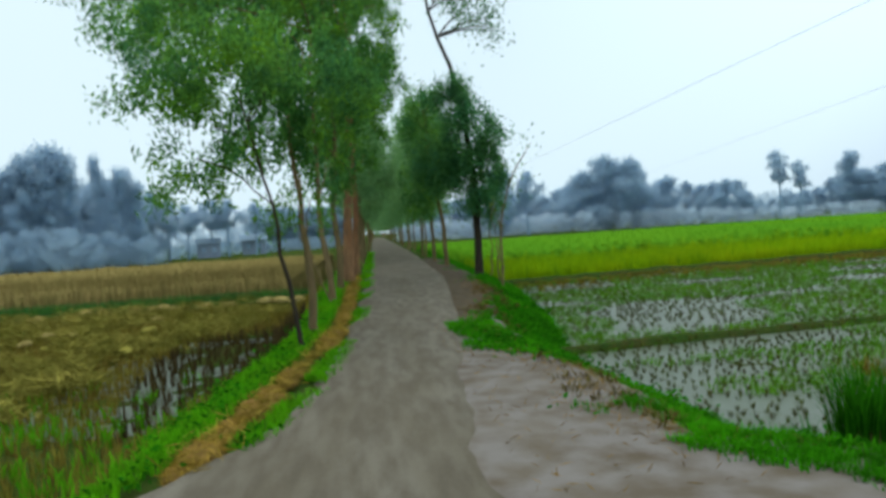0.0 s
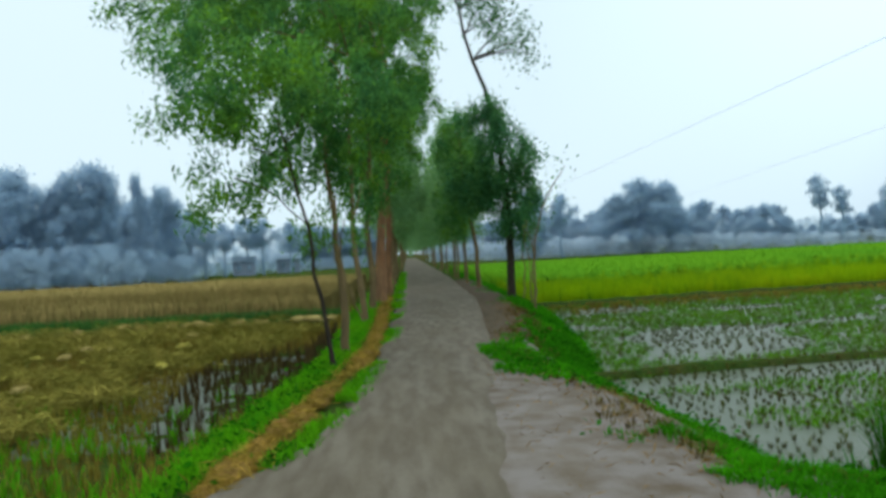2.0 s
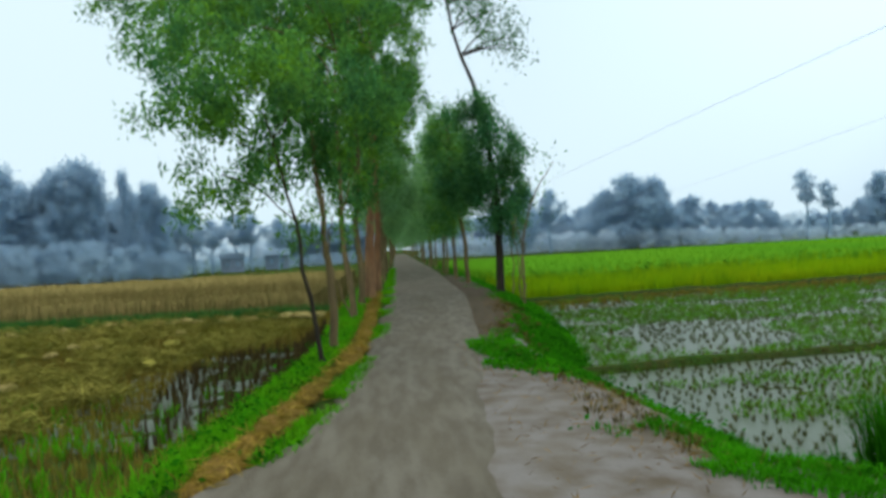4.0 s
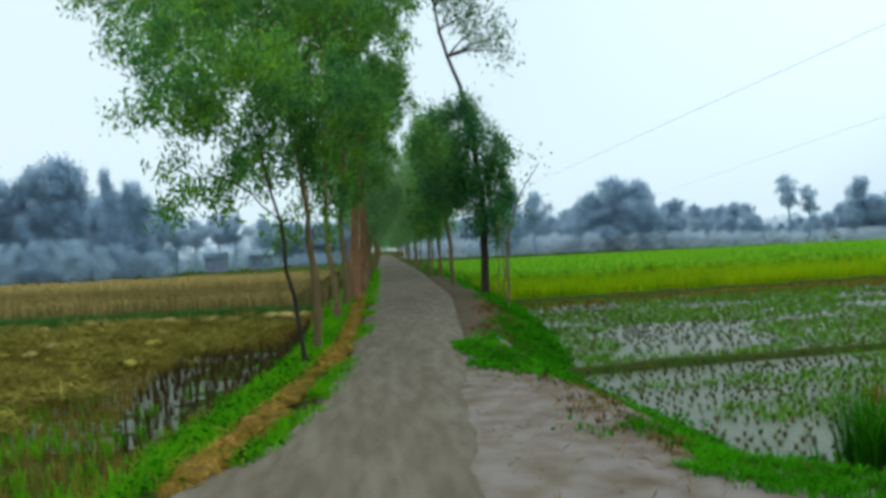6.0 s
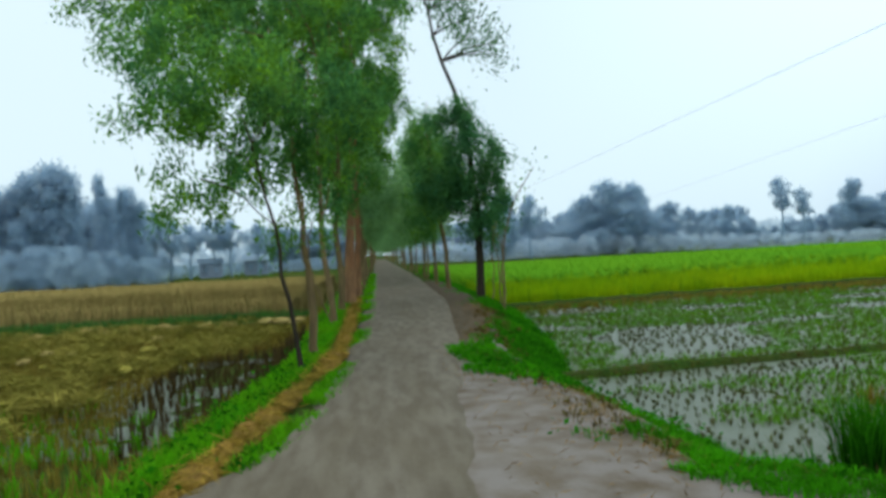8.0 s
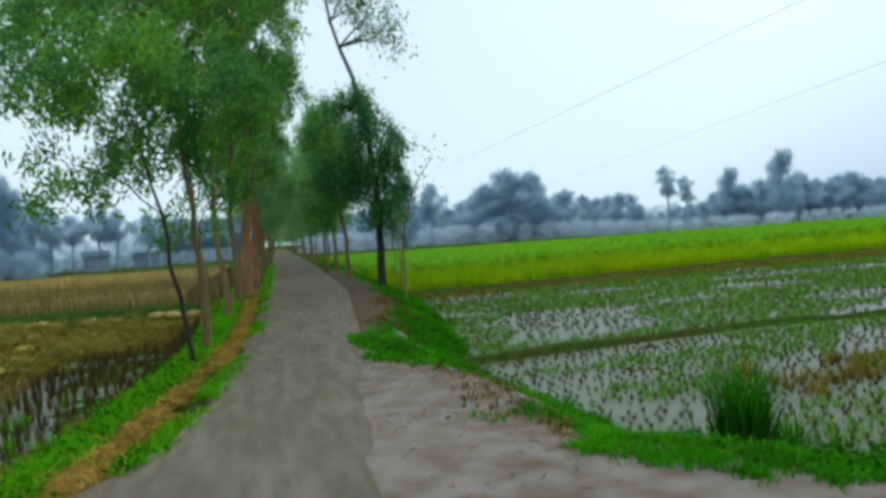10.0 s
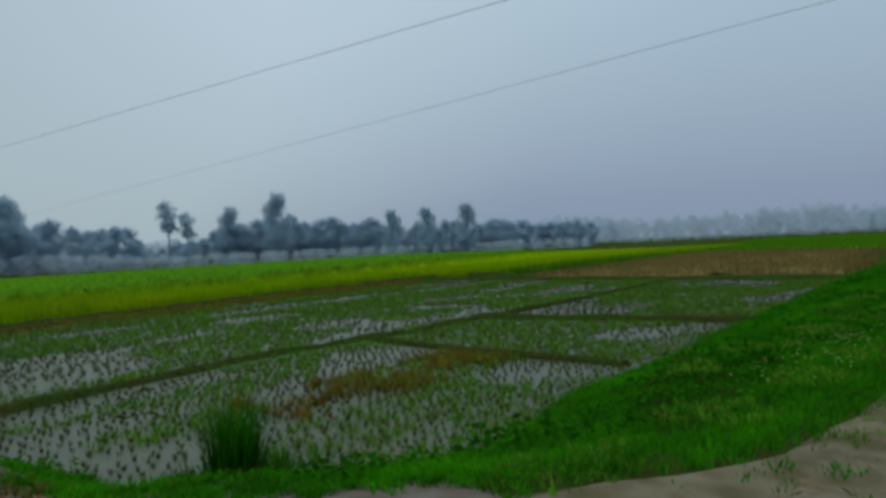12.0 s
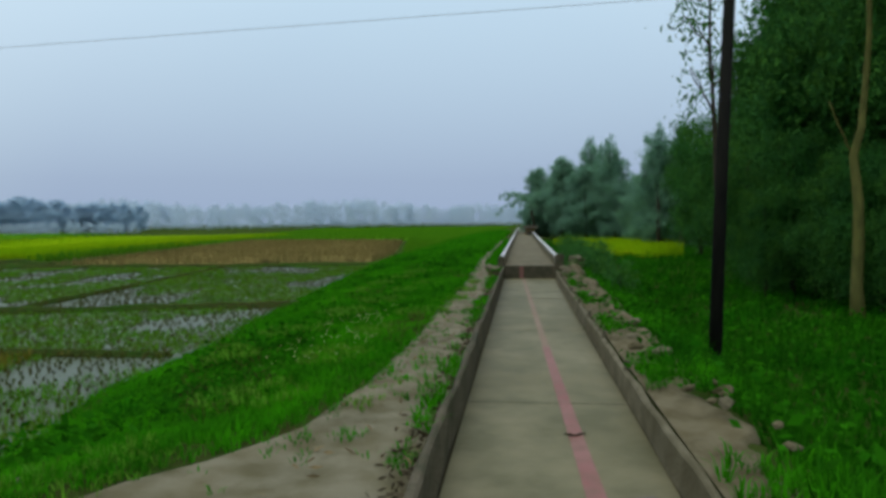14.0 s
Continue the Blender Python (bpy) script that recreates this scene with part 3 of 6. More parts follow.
bund_pts = [
    bund("bund_cross", [(3.2, 11.7), (6.5, 12.1), (9.8, 12.4), (13.1, 12.1), (16.8, 11.8), (31.2, 11.7), (37.0, 12.0)], 0.30, 0.14),
    bund("bund_spur", [(13.1, 12.1), (12.4, 8.5), (12.1, 4.6)], 0.28, 0.13),
    bund("bund_spur_far", [(18.1, 12.0), (18.7, 8.5), (19.2, 4.0)], 0.4, 0.18),
    bund("bund_end", [(38.2, 31.0), (37.5, 17.0), (36.8, 3.0)], 0.7, 0.2),
    bund("bund_paddy", [(4.6, 25.9), (10.0, 27.0), (15.4, 27.9), (26.6, 30.0), (40.2, 31.2), (45.0, 27.8), (39.0, 22.4)], 0.9, 0.22),
]

seedling_xy = []


def seedlings(x0, x1, y0, y1, step, keep):
    xs, yy = np.meshgrid(np.arange(x0, x1, step), np.arange(y0, y1, step), indexing="ij")
    p = np.stack([xs.ravel(), yy.ravel()], 1)
    p += rng.normal(0, step * 0.16, p.shape)
    n = np.array([noise.noise(Vector((a * 0.35, b * 0.35, 5.0))) for a, b in p])
    p = p[(rng.uniform(0, 1, len(p)) < keep + 0.35 * n)]
    l = interp(p[:, 1], BANK_R) + 1.4
    bank = bank_height(p[:, 0], p[:, 1]) < FIELD + 0.12
    p = p[(p[:, 0] > l) & bank]
    return np.concatenate([p, np.full((len(p), 1), FIELD + 0.045)], 1)


near_s = seedlings(2.5, 12.2, 4.5, 11.8, 0.205, 0.97)
mid_s = np.concatenate([seedlings(12.6, 37, 4.0, 11.8, 0.24, 0.85), seedlings(4, 37, 12.3, 27, 0.24, 0.68)])
pieces = [blades(near_s, 0.085, 9, 0.022, 0.013, 0.55), spikes(mid_s, 0.11, 8, 0.045, 0.02, 0.5)]
seed = new("rice_seedlings", mesh_np("rice_seedlings", *join(pieces), M_SEEDLING))
tagged(seed, "sparse young rice tufts standing in shallow water", "rice seedlings", kind="stuff")

# greener weed patches among the seedlings
wp = rng.uniform((3, 4), (37, 27), (30000, 2))
wn_ = np.array([noise.noise(Vector((a * 0.22, b * 0.5, 11.0))) for a, b in wp])
wp = wp[(wn_ > np.where((wp[:, 1] < 11.5) & (wp[:, 0] < 8.5), 0.04, -0.14)) & (wp[:, 0] > interp(wp[:, 1], BANK_R) + 1.4)]
wp = np.concatenate([wp, np.full((len(wp), 1), FIELD + 0.03)], 1)
old = rng.uniform((6.5, 7.0), (12.0, 8.9), (520, 2))
old = old[np.sin(old[:, 0] * 2.3) + np.sin(old[:, 1] * 5) > -0.7]
old_f = rng.uniform((4.5, 20.5), (37, 30), (9000, 2))
gap_ = np.interp(old_f[:, 0], [4.6, 10, 15.4, 26.6, 40], [25.9, 27.0, 27.9, 30.0, 31.2]) - old_f[:, 1]
old = np.concatenate([old, old_f[(gap_ > 0.2) & (gap_ < 0.4 + 3.6 * rng.uniform(0, 1, len(gap_)) ** 2)]])
old_stubble = new("old_stubble", mesh_np("old_stubble", *spikes(np.concatenate([old, np.full((len(old), 1), FIELD + 0.03)], 1), 0.2, 9, 0.05, 0.02, 0.5), M_STUBBLE))
tagged(old_stubble, "a band of old brown stubble left in the paddy", "stubble", kind="stuff")
weeds = new("paddy_weeds", mesh_np("paddy_weeds", *spikes(wp, 0.12, 7, 0.1, 0.022, 0.8), M_OLIVE))
tagged(weeds, "patches of green weed in flooded paddies", "weeds", kind="stuff")

# young rice, a dense stand with a flat top
def crop(name, poly_in, xr, yr, top, step, mat, under, label, cat, near_y, blade_h, far_step=0.6, per=7, bw=0.03):
    """A standing crop: a lumpy canopy closed at its sides, with blades through it, thicker towards the front."""
    xs, yy = np.arange(xr[0], xr[1], step * 4), np.arange(yr[0], yr[1], step * 4)
    X, Y = np.meshgrid(xs, yy, indexing="ij")
    Z = top - 0.27 + 0.08 * np.sin(X * 0.9 + np.sin(Y * 0.5)) * np.sin(Y * 1.1) + rng.uniform(-0.06, 0.06, X.shape)
    ok = poly_in(X, Y)
    core = ok.copy()
    for ax in (0, 1):
        for sh in (-1, 1):
            core &= np.roll(ok, sh, axis=ax)
    Z = np.where(core, Z, FIELD - 0.02)
    n, m = X.shape
    i, j = np.meshgrid(np.arange(n - 1), np.arange(m - 1), indexing="ij")
    a = (i * m + j).ravel()
    f = np.stack([a, a + m, a + m + 1, a + 1], 1)
    okr = ok.ravel()
    f = f[okr[f].all(axis=1)]
    thing = tagged(new(name), label, cat, kind="stuff")
    part("canopy", smooth(mesh_np("canopy", np.stack([X, Y, Z], 2).reshape(-1, 3), f, under)), thing)
    pts = []
    y = yr[0]
    while y < yr[1]:
        d = step if y < near_y else far_step * (y / near_y) ** 0.7
        x = np.arange(xr[0], xr[1], d)
        pts.append(np.stack([x + rng.uniform(-d, d, len(x)) * 0.5, y + rng.uniform(-d, d, len(x)) * 0.5], 1))
        y += d
    p = np.concatenate(pts)
    p = p[poly_in(p[:, 0], p[:, 1])]
    blade_h = top - FIELD
    base = np.concatenate([p, np.full((len(p), 1), FIELD)], 1)
    part("blades", mesh_np("blades", *spikes(base, blade_h, per, 0.12, bw * 1.3, 0.22), mat), thing)
    return thing


def in_rice(x, y):
    front = np.interp(x, [3, 5.3, 10, 15.4, 26.6, 40.2, 41, 90, 92], [26.2, 26.6, 27.6, 28.6, 30.6, 31.8, 29, 27, 27])
    return (y > front) & (y < 95 + 0.3 * x) & (x > interp(y, BANK_R) + 1.3)


def in_rice_front(x, y):
    return in_rice(x, y) & (y < 35 + 0.30 * x + 1.2 * np.sin(x * 0.4) + 6.0 * np.sin(x * 12.9 + y * 37.1) + 6.0 * np.sin(x * 41.3 - y * 17.7))


def in_rice_back(x, y):
    return in_rice(x, y) & ~in_rice_front(x, y)


crop("rice_field", in_rice_front, (4.5, 120), (26.2, 66), -0.03, 0.22, M_PADDY_YELLOW, M_YELLOW_UNDER, "yellowing front strip of the rice crop", "rice crop", 36, 0.66, per=11)
crop("rice_field", in_rice_back, (4.5, 170), (26.2, 140), 0.0, 0.22, M_PADDY, M_PADDY_UNDER, "dense bright green young rice crop", "rice crop", 36, 0.6)


def in_ripe(x, y):
    e = 3.6 + 0.05 * (x - 42)
    return (y > e) & (y < 22.5 + 0.07 * (x - 39)) & (x > 39.5 - (y - 22) * 0.12) & (x < 84 + (y - 6) * 0.35)


crop("ripening_field", in_ripe, (38, 94), (3, 27), -0.25, 0.35, M_BROWN, M_BROWN_UNDER, "brown ripening crop in a square plot", "crop", 60, 0.4, per=5)


def in_rice_east(x, y):
    return (x > 44) & (y > 0.5 - 0.12 * (x - 44)) & (y < 27 + 0.1 * (x - 44)) & ~((x < 88 + (y - 6) * 0.35) & (y > 2.8 + 0.05 * (x - 42)) & (y < 26))


crop("rice_field", in_rice_east, (44, 260), (-22, 50), -0.05, 0.5, M_PADDY, M_PADDY_UNDER, "green young rice crop beside the canal", "rice crop", 400, 0.5, far_step=0.7, bw=0.06)


def in_brown(x, y):
    return (y > 26.6) & (y < 64) & (x < interp(y, BANK_L) - 1.0)


crop("ripe_field", in_brown, (-70, -2), (26, 65), 0.35, 0.25, M_BROWN, M_BROWN_UNDER, "tall brown ripe grain crop", "crop", 38, 0.75, per=6)

# ---------------------------------------------------------------- trees
def crown_mesh(name, blobs, leaf, mat, clumps, droop=0.7, aspect=0.32, per=26, spread=0.28, strand=0.0):
    """Leaves in loose hanging clumps filling several ellipsoids, thicker to the outside, with gaps."""
    out = []
    for (cx, cy, cz, rx, ry, rz) in blobs:
        k = max(3, int(clumps * (rx * ry * rz) ** (1 / 1.5)))
        d = rng.normal(size=(k, 3))
        d /= np.linalg.norm(d, axis=1)[:, None]
        r = rng.uniform(0.1, 1.0, k) ** 0.55
        c = np.array([cx, cy, cz]) + d * r[:, None] * np.array([rx, ry, rz])
        way = d * [0.7, 0.7, 0] + [-0.35, 0, -0.55]
        c = np.repeat(c, per, axis=0) + np.repeat(way, per, axis=0) * (rng.uniform(0, 1, k * per) * strand)[:, None]
        sp = spread * (0.6 + 0.8 * rng.uniform(0, 1, len(c)))
        c += rng.normal(size=c.shape) * sp[:, None] * np.array([1, 1, 1.25])
        c[:, 2] -= np.abs(rng.normal(0, spread * 0.6, len(c)))
        v, f = leaves(c, leaf, droop, aspect)
        out.append((v, f))
    return mesh_np(name, *join(out), mat)


def bent(points, n=9, wob=0.05):
    """A smooth bent line through a few points, with small kinks."""
    p = np.asarray(points, float)
    t = np.linspace(0, len(p) - 1, n)
    q = np.stack([np.interp(t, np.arange(len(p)), p[:, k]) for k in range(3)], 1)
    q[1:-1] = (q[:-2] + 2 * q[1:-1] + q[2:]) / 4
    q[1:-1, :2] += rng.normal(0, wob, (n - 2, 2))
    return q


def tree(name, base, trunk, radius, blobs, label, leaf=0.13, mat=None, bark=None, clumps=46, limbs=1, per=70, spread=0.24,
         group="", droop=0.7, aspect=0.32, category="tree", strand=0.0):
    """A tree: an Empty at its base, a tapered trunk, a limb to every mass of leaves, and a crown. Points are relative to the base."""
    root = tagged(new(name), label, category, group)
    root.location = base
    line = bent([(0, 0, -0.25)] + list(trunk), 11, 0.03)
    rad = np.linspace(radius * 1.15, radius * 0.3, 11)
    rad[0] *= 1.35
    part("trunk", py_mesh("trunk", *tube(line, rad, 10), bark), root)
    for (cx, cy, cz, rx, ry, rz) in blobs:
        for _ in range(limbs):
            k = int(np.argmin(np.abs(line[:, 2] - (cz - 0.9 * rz - 0.3))))
            k = min(max(k, 3), 10)
            end = np.array([cx, cy, cz]) + rng.normal(0, 0.45, 3) * [rx, ry, rz]
            mid = (line[k] + end) / 2 + [0, 0, 0.12 * np.linalg.norm(end - line[k])]
            l = bent([line[k], mid, end], 6, 0.04)
            part("limb", py_mesh("limb", *tube(l, np.linspace(radius * 0.3, 0.01, 6), 6), bark), root)
    part("crown", crown_mesh("crown", blobs, leaf, mat, clumps, droop, aspect, per, spread, strand), root)
    return root


def polar(az, dist):
    return np.array([math.sin(radians(az)) * dist, math.cos(radians(az)) * dist])


# the roadside row, west side
ACACIA = "slender roadside acacia with drooping feathery leaves"
tree("acacia_tree", (-1.0, 10.4, -0.05), [(-0.22, 0, 1.25), (-0.43, 0, 2.45), (-0.75, 0.2, 3.85)], 0.036,
     [(-0.85, 0.3, 4.15, 0.9, 0.95, 0.7), (-1.5, 0.2, 2.9, 0.52, 0.7, 0.42), (-1.05, 0.2, 3.4, 0.45, 0.5, 0.3), (-0.35, 0.3, 4.5, 0.95, 1.0, 0.8)], ACACIA + ", thin leaning trunk", 0.125, M_LEAF, M_BARK_DARK, 19, per=160, spread=0.11, aspect=0.28, strand=0.7)
tree("acacia_tree", (-0.94, 12.0, -0.05), [(-0.05, 0, 1.3), (-0.2, 0, 2.6), (-0.35, 0.1, 4.7)], 0.07,
     [(-1.45, 0.2, 5.3, 1.45, 1.3, 0.95), (0.2, 0.2, 4.6, 1.2, 1.2, 1.1), (-1.9, 0, 4.5, 0.8, 0.9, 0.45), (-0.6, 0, 3.4, 0.9, 0.9, 0.7), (0.05, 0, 2.5, 0.4, 0.4, 0.55)], ACACIA + " and straight tan trunk", 0.13, M_LEAF, M_BARK, 18, per=160, spread=0.11, aspect=0.28, strand=0.7)
tree("acacia_tree", (-0.85, 17.6, -0.1), [(-0.2, 0, 1.3), (-0.3, 0.1, 3.6), (-0.2, 0.2, 6.9)], 0.085,
     [(-1.9, 0.2, 8.1, 2.1, 1.7, 1.4), (0.3, 0.2, 7.7, 1.8, 1.6, 1.6), (-3.8, 0.3, 7.2, 1.2, 1.3, 0.85), (-4.6, 0.2, 7.6, 0.7, 0.9, 0.6), (0.1, 0.1, 5.3, 1.3, 1.3, 1.1), (0.05, 0, 3.5, 0.65, 0.65, 0.85)], ACACIA, 0.15, M_LEAF, M_BARK, 15, per=140, spread=0.12, aspect=0.28, strand=0.7)
tree("sapling", (-0.8, 17.0, -0.1), [(-0.5, 0, 1.2), (-0.9, 0, 2.1)], 0.025, [(-1.0, 0, 2.3, 0.3, 0.3, 0.3)], "thin oblique sapling between the roadside acacias", 0.11, M_LEAF, M_BARK, 14, per=12, group="saplings")
tree("acacia_tree", (-0.85, 20.6, -0.1), [(0.0, 0, 2.0), (0.1, 0, 4.5), (0.0, 0.2, 9.0)], 0.10,
     [(-2.4, 0.2, 9.6, 2.6, 2.0, 1.8), (0.3, 0.2, 9.8, 1.8, 2.0, 2.0), (0.6, 0, 6.6, 1.6, 1.6, 1.4), (-5.0, 0.2, 9.2, 1.9, 1.5, 1.2), (-0.9, 0, 5.5, 1.4, 1.4, 1.0), (0.1, 0, 3.9, 0.7, 0.7, 0.9)], ACACIA, 0.16, M_LEAF, M_BARK, 13, per=125, spread=0.12, aspect=0.28, strand=0.7)
tree("acacia_tree", (-0.62, 23.4, -0.1), [(0.0, 0, 2.0), (0.25, 0, 4.5), (0.4, 0.2, 9.5)], 0.18,
     [(-1.6, 0.2, 11.0, 2.8, 2.2, 2.2), (0.7, 0.2, 10.6, 1.7, 2.0, 2.0), (0.8, 0, 7.4, 1.4, 1.8, 1.6), (-4.6, 0.2, 11.4, 2.4, 2.0, 1.6), (0.2, 0.2, 5.2, 1.2, 1.3, 1.0)], "stout roadside acacia with reddish trunk and hanging foliage", 0.17, M_LEAF, M_BARK_RED, 12, per=125, spread=0.14, aspect=0.28, strand=0.7)
tree("acacia_tree", (-0.42, 27.5, -0.1), [(0.05, 0, 2.0), (0.1, 0, 4.5), (0.3, 0.2, 10)], 0.14,
     [(0.1, 0.2, 12.0, 2.2, 2.4, 2.6), (0.9, 0.2, 8.2, 1.5, 1.8, 1.8), (-2.4, 0.2, 9.4, 2.4, 2.0, 2.0), (0.3, 0.2, 5.6, 1.3, 1.4, 1.2)], ACACIA, 0.17, M_LEAF, M_BARK_RED, 12, per=125, spread=0.14, aspect=0.28, strand=0.7)
# the roadside row, east side
tree("shade_tree", (3.95, 24.7, -0.3), [(0.05, 0, 1.8), (0.1, 0, 3.5), (-0.3, 0, 6.6)], 0.15,
     [(0.35, 0, 3.5, 1.0, 1.0, 1.3), (0.1, 0, 5.2, 1.15, 1.1, 1.3), (-0.55, 0, 6.7, 0.8, 0.8, 0.9), (-1.2, 0.2, 4.4, 0.9, 0.9, 1.2)], "dense conical green tree with black trunk", 0.16, M_LEAF_SHADE, M_BARK_DARK, 60, per=80, spread=0.14, aspect=0.28, strand=0.35)
tree("leaning_tree", (3.55, 30.6, -0.3), [(-0.1, 0, 2.2), (-0.5, 0, 4.6), (-0.7, 0, 7.2)], 0.10,
     [(-0.6, 0, 4.6, 1.1, 1.1, 1.3), (-0.75, 0, 6.4, 1.0, 1.0, 1.2), (-0.6, 0, 7.6, 0.6, 0.6, 0.7), (0.1, 0, 5.6, 0.9, 0.9, 1.0), (-1.0, 0.2, 3.4, 0.7, 0.7, 0.9)], "bright green bushy tree beside the dark-trunked one", 0.16, M_LEAF, M_BARK, 46, per=60, spread=0.14, aspect=0.28, strand=0.35)
tree("tall_tree", (4.66, 29.0, -0.3), [(0.0, 0, 4.0), (-0.4, 0, 7.5), (-1.4, 0, 10.6), (-1.9, 0, 13.0)], 0.13,
     [(0.2, 0, 11.0, 1.4, 1.2, 0.9), (-0.6, 0, 12.2, 1.3, 1.2, 0.9), (1.2, 0, 10.2, 0.5, 0.5, 0.5), (-1.0, 0, 13.2, 1.4, 1.2, 0.8)], "tall thin tree with a sparse open crown", 0.2, M_LEAF_DARK, M_BARK_DARK, 26, per=20, limbs=3, spread=0.25)
for k, (bx, by, hh) in enumerate([(4.55, 25.6, 3.6), (4.25, 21.6, 3.0), (4.7, 24.2, 3.3), (4.35, 22.8, 2.9)]):
    tree("sapling", (bx, by, -0.45), [(0.05 * (-1) ** k, 0, hh * 0.5), (0.18 * (-1) ** k, 0.1, hh)], 0.03,
         [(0.1, 0, hh * 0.95, 0.35, 0.35, 0.5)], "thin roadside sapling with few leaves", 0.11, M_LEAF, M_BARK, 14, per=12, group="saplings")

tree("sapling", (4.05, 21.0, -0.45), [(0.1, 0, 2.3), (0.5, 0, 3.6), (1.15, 0, 4.6)], 0.03, [(1.1, 0, 4.55, 0.22, 0.22, 0.25), (0.7, 0, 3.9, 0.2, 0.2, 0.2)],
     "tall bent sapling with leaves only at its tip", 0.14, M_LEAF, M_BARK, 30, per=8, group="saplings", limbs=0)

row_a = tree("roadside_tree", (0, 0, -600), [(0, 0, 2.0), (0.1, 0.1, 4.5), (-0.1, 0.1, 8.5)], 0.075,
             [(0, 0, 8.4, 1.7, 1.7, 1.8), (0.7, 0.3, 5.8, 1.5, 1.5, 1.4), (-0.8, -0.4, 6.2, 1.4, 1.5, 1.3), (0.1, 0, 4.0, 1.0, 1.0, 0.9)], "roadside tree with slender trunk and dense green crown", 0.2, M_LEAF_ROW, M_BARK, 22, per=60, spread=0.2, strand=0.5, group="roadside trees")
row_b = tree("roadside_tree", (0, 0, -600), [(0.1, 0, 2.0), (0.0, 0.1, 4.5), (0.2, 0.1, 9.5)], 0.08,
             [(0.2, 0, 9.6, 1.5, 1.5, 2.0), (-0.6, 0.3, 6.6, 1.5, 1.5, 1.6), (0.8, -0.4, 5.6, 1.3, 1.3, 1.2), (0, 0.2, 4.2, 1.0, 1.0, 0.9)], "roadside tree with slender trunk and dense dark crown", 0.2, M_LEAF_ROW, M_BARK, 22, per=60, spread=0.2, strand=0.5, group="roadside trees")
y_, k_ = 32.0, 0
while y_ < 330:
    for side in ((0, 1) if y_ > 35 else (0,)):
        src = row_a if (k_ + side) % 2 else row_b
        x_ = interp(y_, ROAD_L) - 0.35 if side == 0 else interp(y_, ROAD_R) + 0.45
        sc = rng.uniform(0.85, 1.05) if side else rng.uniform(0.95, 1.15)
        copy_thing(src, pose(x_ + rng.uniform(-0.3, 0.3), y_ + rng.uniform(-1, 1) + (4 if side == 0 else 0), -0.3, 0, 0, rng.uniform(0, 360)) @ Matrix.Scale(sc, 4))
    y_ += 3.6 + k_ * 0.25
    k_ += 1
for k_, (x_, y_, s_) in enumerate([(2.5, 335, 0.9), (5.5, 340, 1.0), (4.0, 350, 1.1), (7.5, 345, 1.0), (0.5, 345, 1.0), (3.4, 332, 0.45), (5.0, 333, 0.4), (6.4, 332, 0.45)]):
    copy_thing(row_a if k_ % 2 else row_b, pose(x_, y_, -0.7, 0, 0, 40 * k_) @ Matrix.Scale(s_, 4))
for o_ in (row_a, row_b):
    for c_ in o_.children_recursive:
        bpy.data.objects.remove(c_)
    bpy.data.objects.remove(o_)


# ---------------------------------------------------------------- distant woods
def far_tree(kind, leaf_mat, bark, label, clumps=26, leaf=0.15):
    """A far tree about 9.8 m high: trunk, forked limbs and a crown of many small uneven leafy masses."""
    masses, low, wide, size = {"round": (30, 0.9, 3.5, 1.5), "tall": (24, 1.2, 1.8, 1.2), "spread": (28, 0.8, 4.0, 1.4),
                               "lone": (13, 5.2, 1.5, 1.0), "open": (16, 5.0, 2.9, 1.2)}[kind]
    blobs = [(rng.uniform(-0.3, 0.3), 0.0, 9.0, size * 0.75, size * 0.75, 0.7)]
    for k in range(masses):
        u = (k + 0.5) / masses
        z = low + (8.9 - low) * u
        swell = math.sin(math.pi * (0.22 + 0.70 * u)) if kind != "lone" else 0.9
        a, r = 2.4 * k + rng.uniform(-0.5, 0.5), wide * swell * rng.uniform(0.25, 0.95)
        q = size * rng.uniform(0.6, 1.15)
        blobs.append((math.cos(a) * r, math.sin(a) * r, z, q, q, q * rng.uniform(0.55, 0.8)))
    root = tree("distant_tree", (0, 0, -600), [(0.15, 0, 2.6), (-0.1, 0.1, 5.2), (0.1, 0, 8.6)], 0.22, blobs, label, leaf, leaf_mat, bark, clumps, per=34,
                spread=0.17, group="distant trees", droop=0.2, aspect=0.7, limbs=0)
    return root


def far_set(mat, bark, label, clumps=26, leaf=0.15):
    return {k: far_tree(k, mat, bark, label, clumps, leaf) for k in ("round", "tall", "spread", "lone", "open")}


# no mist is built; the haze sits in each set's leaf and trunk colour
SET_FAR = far_set(M_LEAF_FAR, M_LEAF_FAR, "tree tinted blue-grey for morning mist")
SET_MIST = far_set(M_LEAF_MIST, M_LEAF_MIST, "tree paled with haze colour, almost lost")
SET_MID = far_set(M_LEAF_MID, M_BARK_DARK, "green tree with a hazy tint beyond the fields", 24, 0.17)
SET_GROVE = far_set(M_LEAF_GROVE, M_LEAF_FAR, "bushy tree tinted blue-green for morning mist")


def plant(s, kind, az, el, dist, wide=1.0):
    """A far tree whose top stands at that elevation."""
    h = (EYE - FIELD) + dist * math.tan(radians(el))
    k = h / 9.45
    p = polar(az, dist)
    m = pose(p[0], p[1], FIELD, 0, 0, rng.uniform(0, 360)) @ Matrix.Diagonal((k * wide, k * wide, k, 1))
    return copy_thing(s[kind], m)


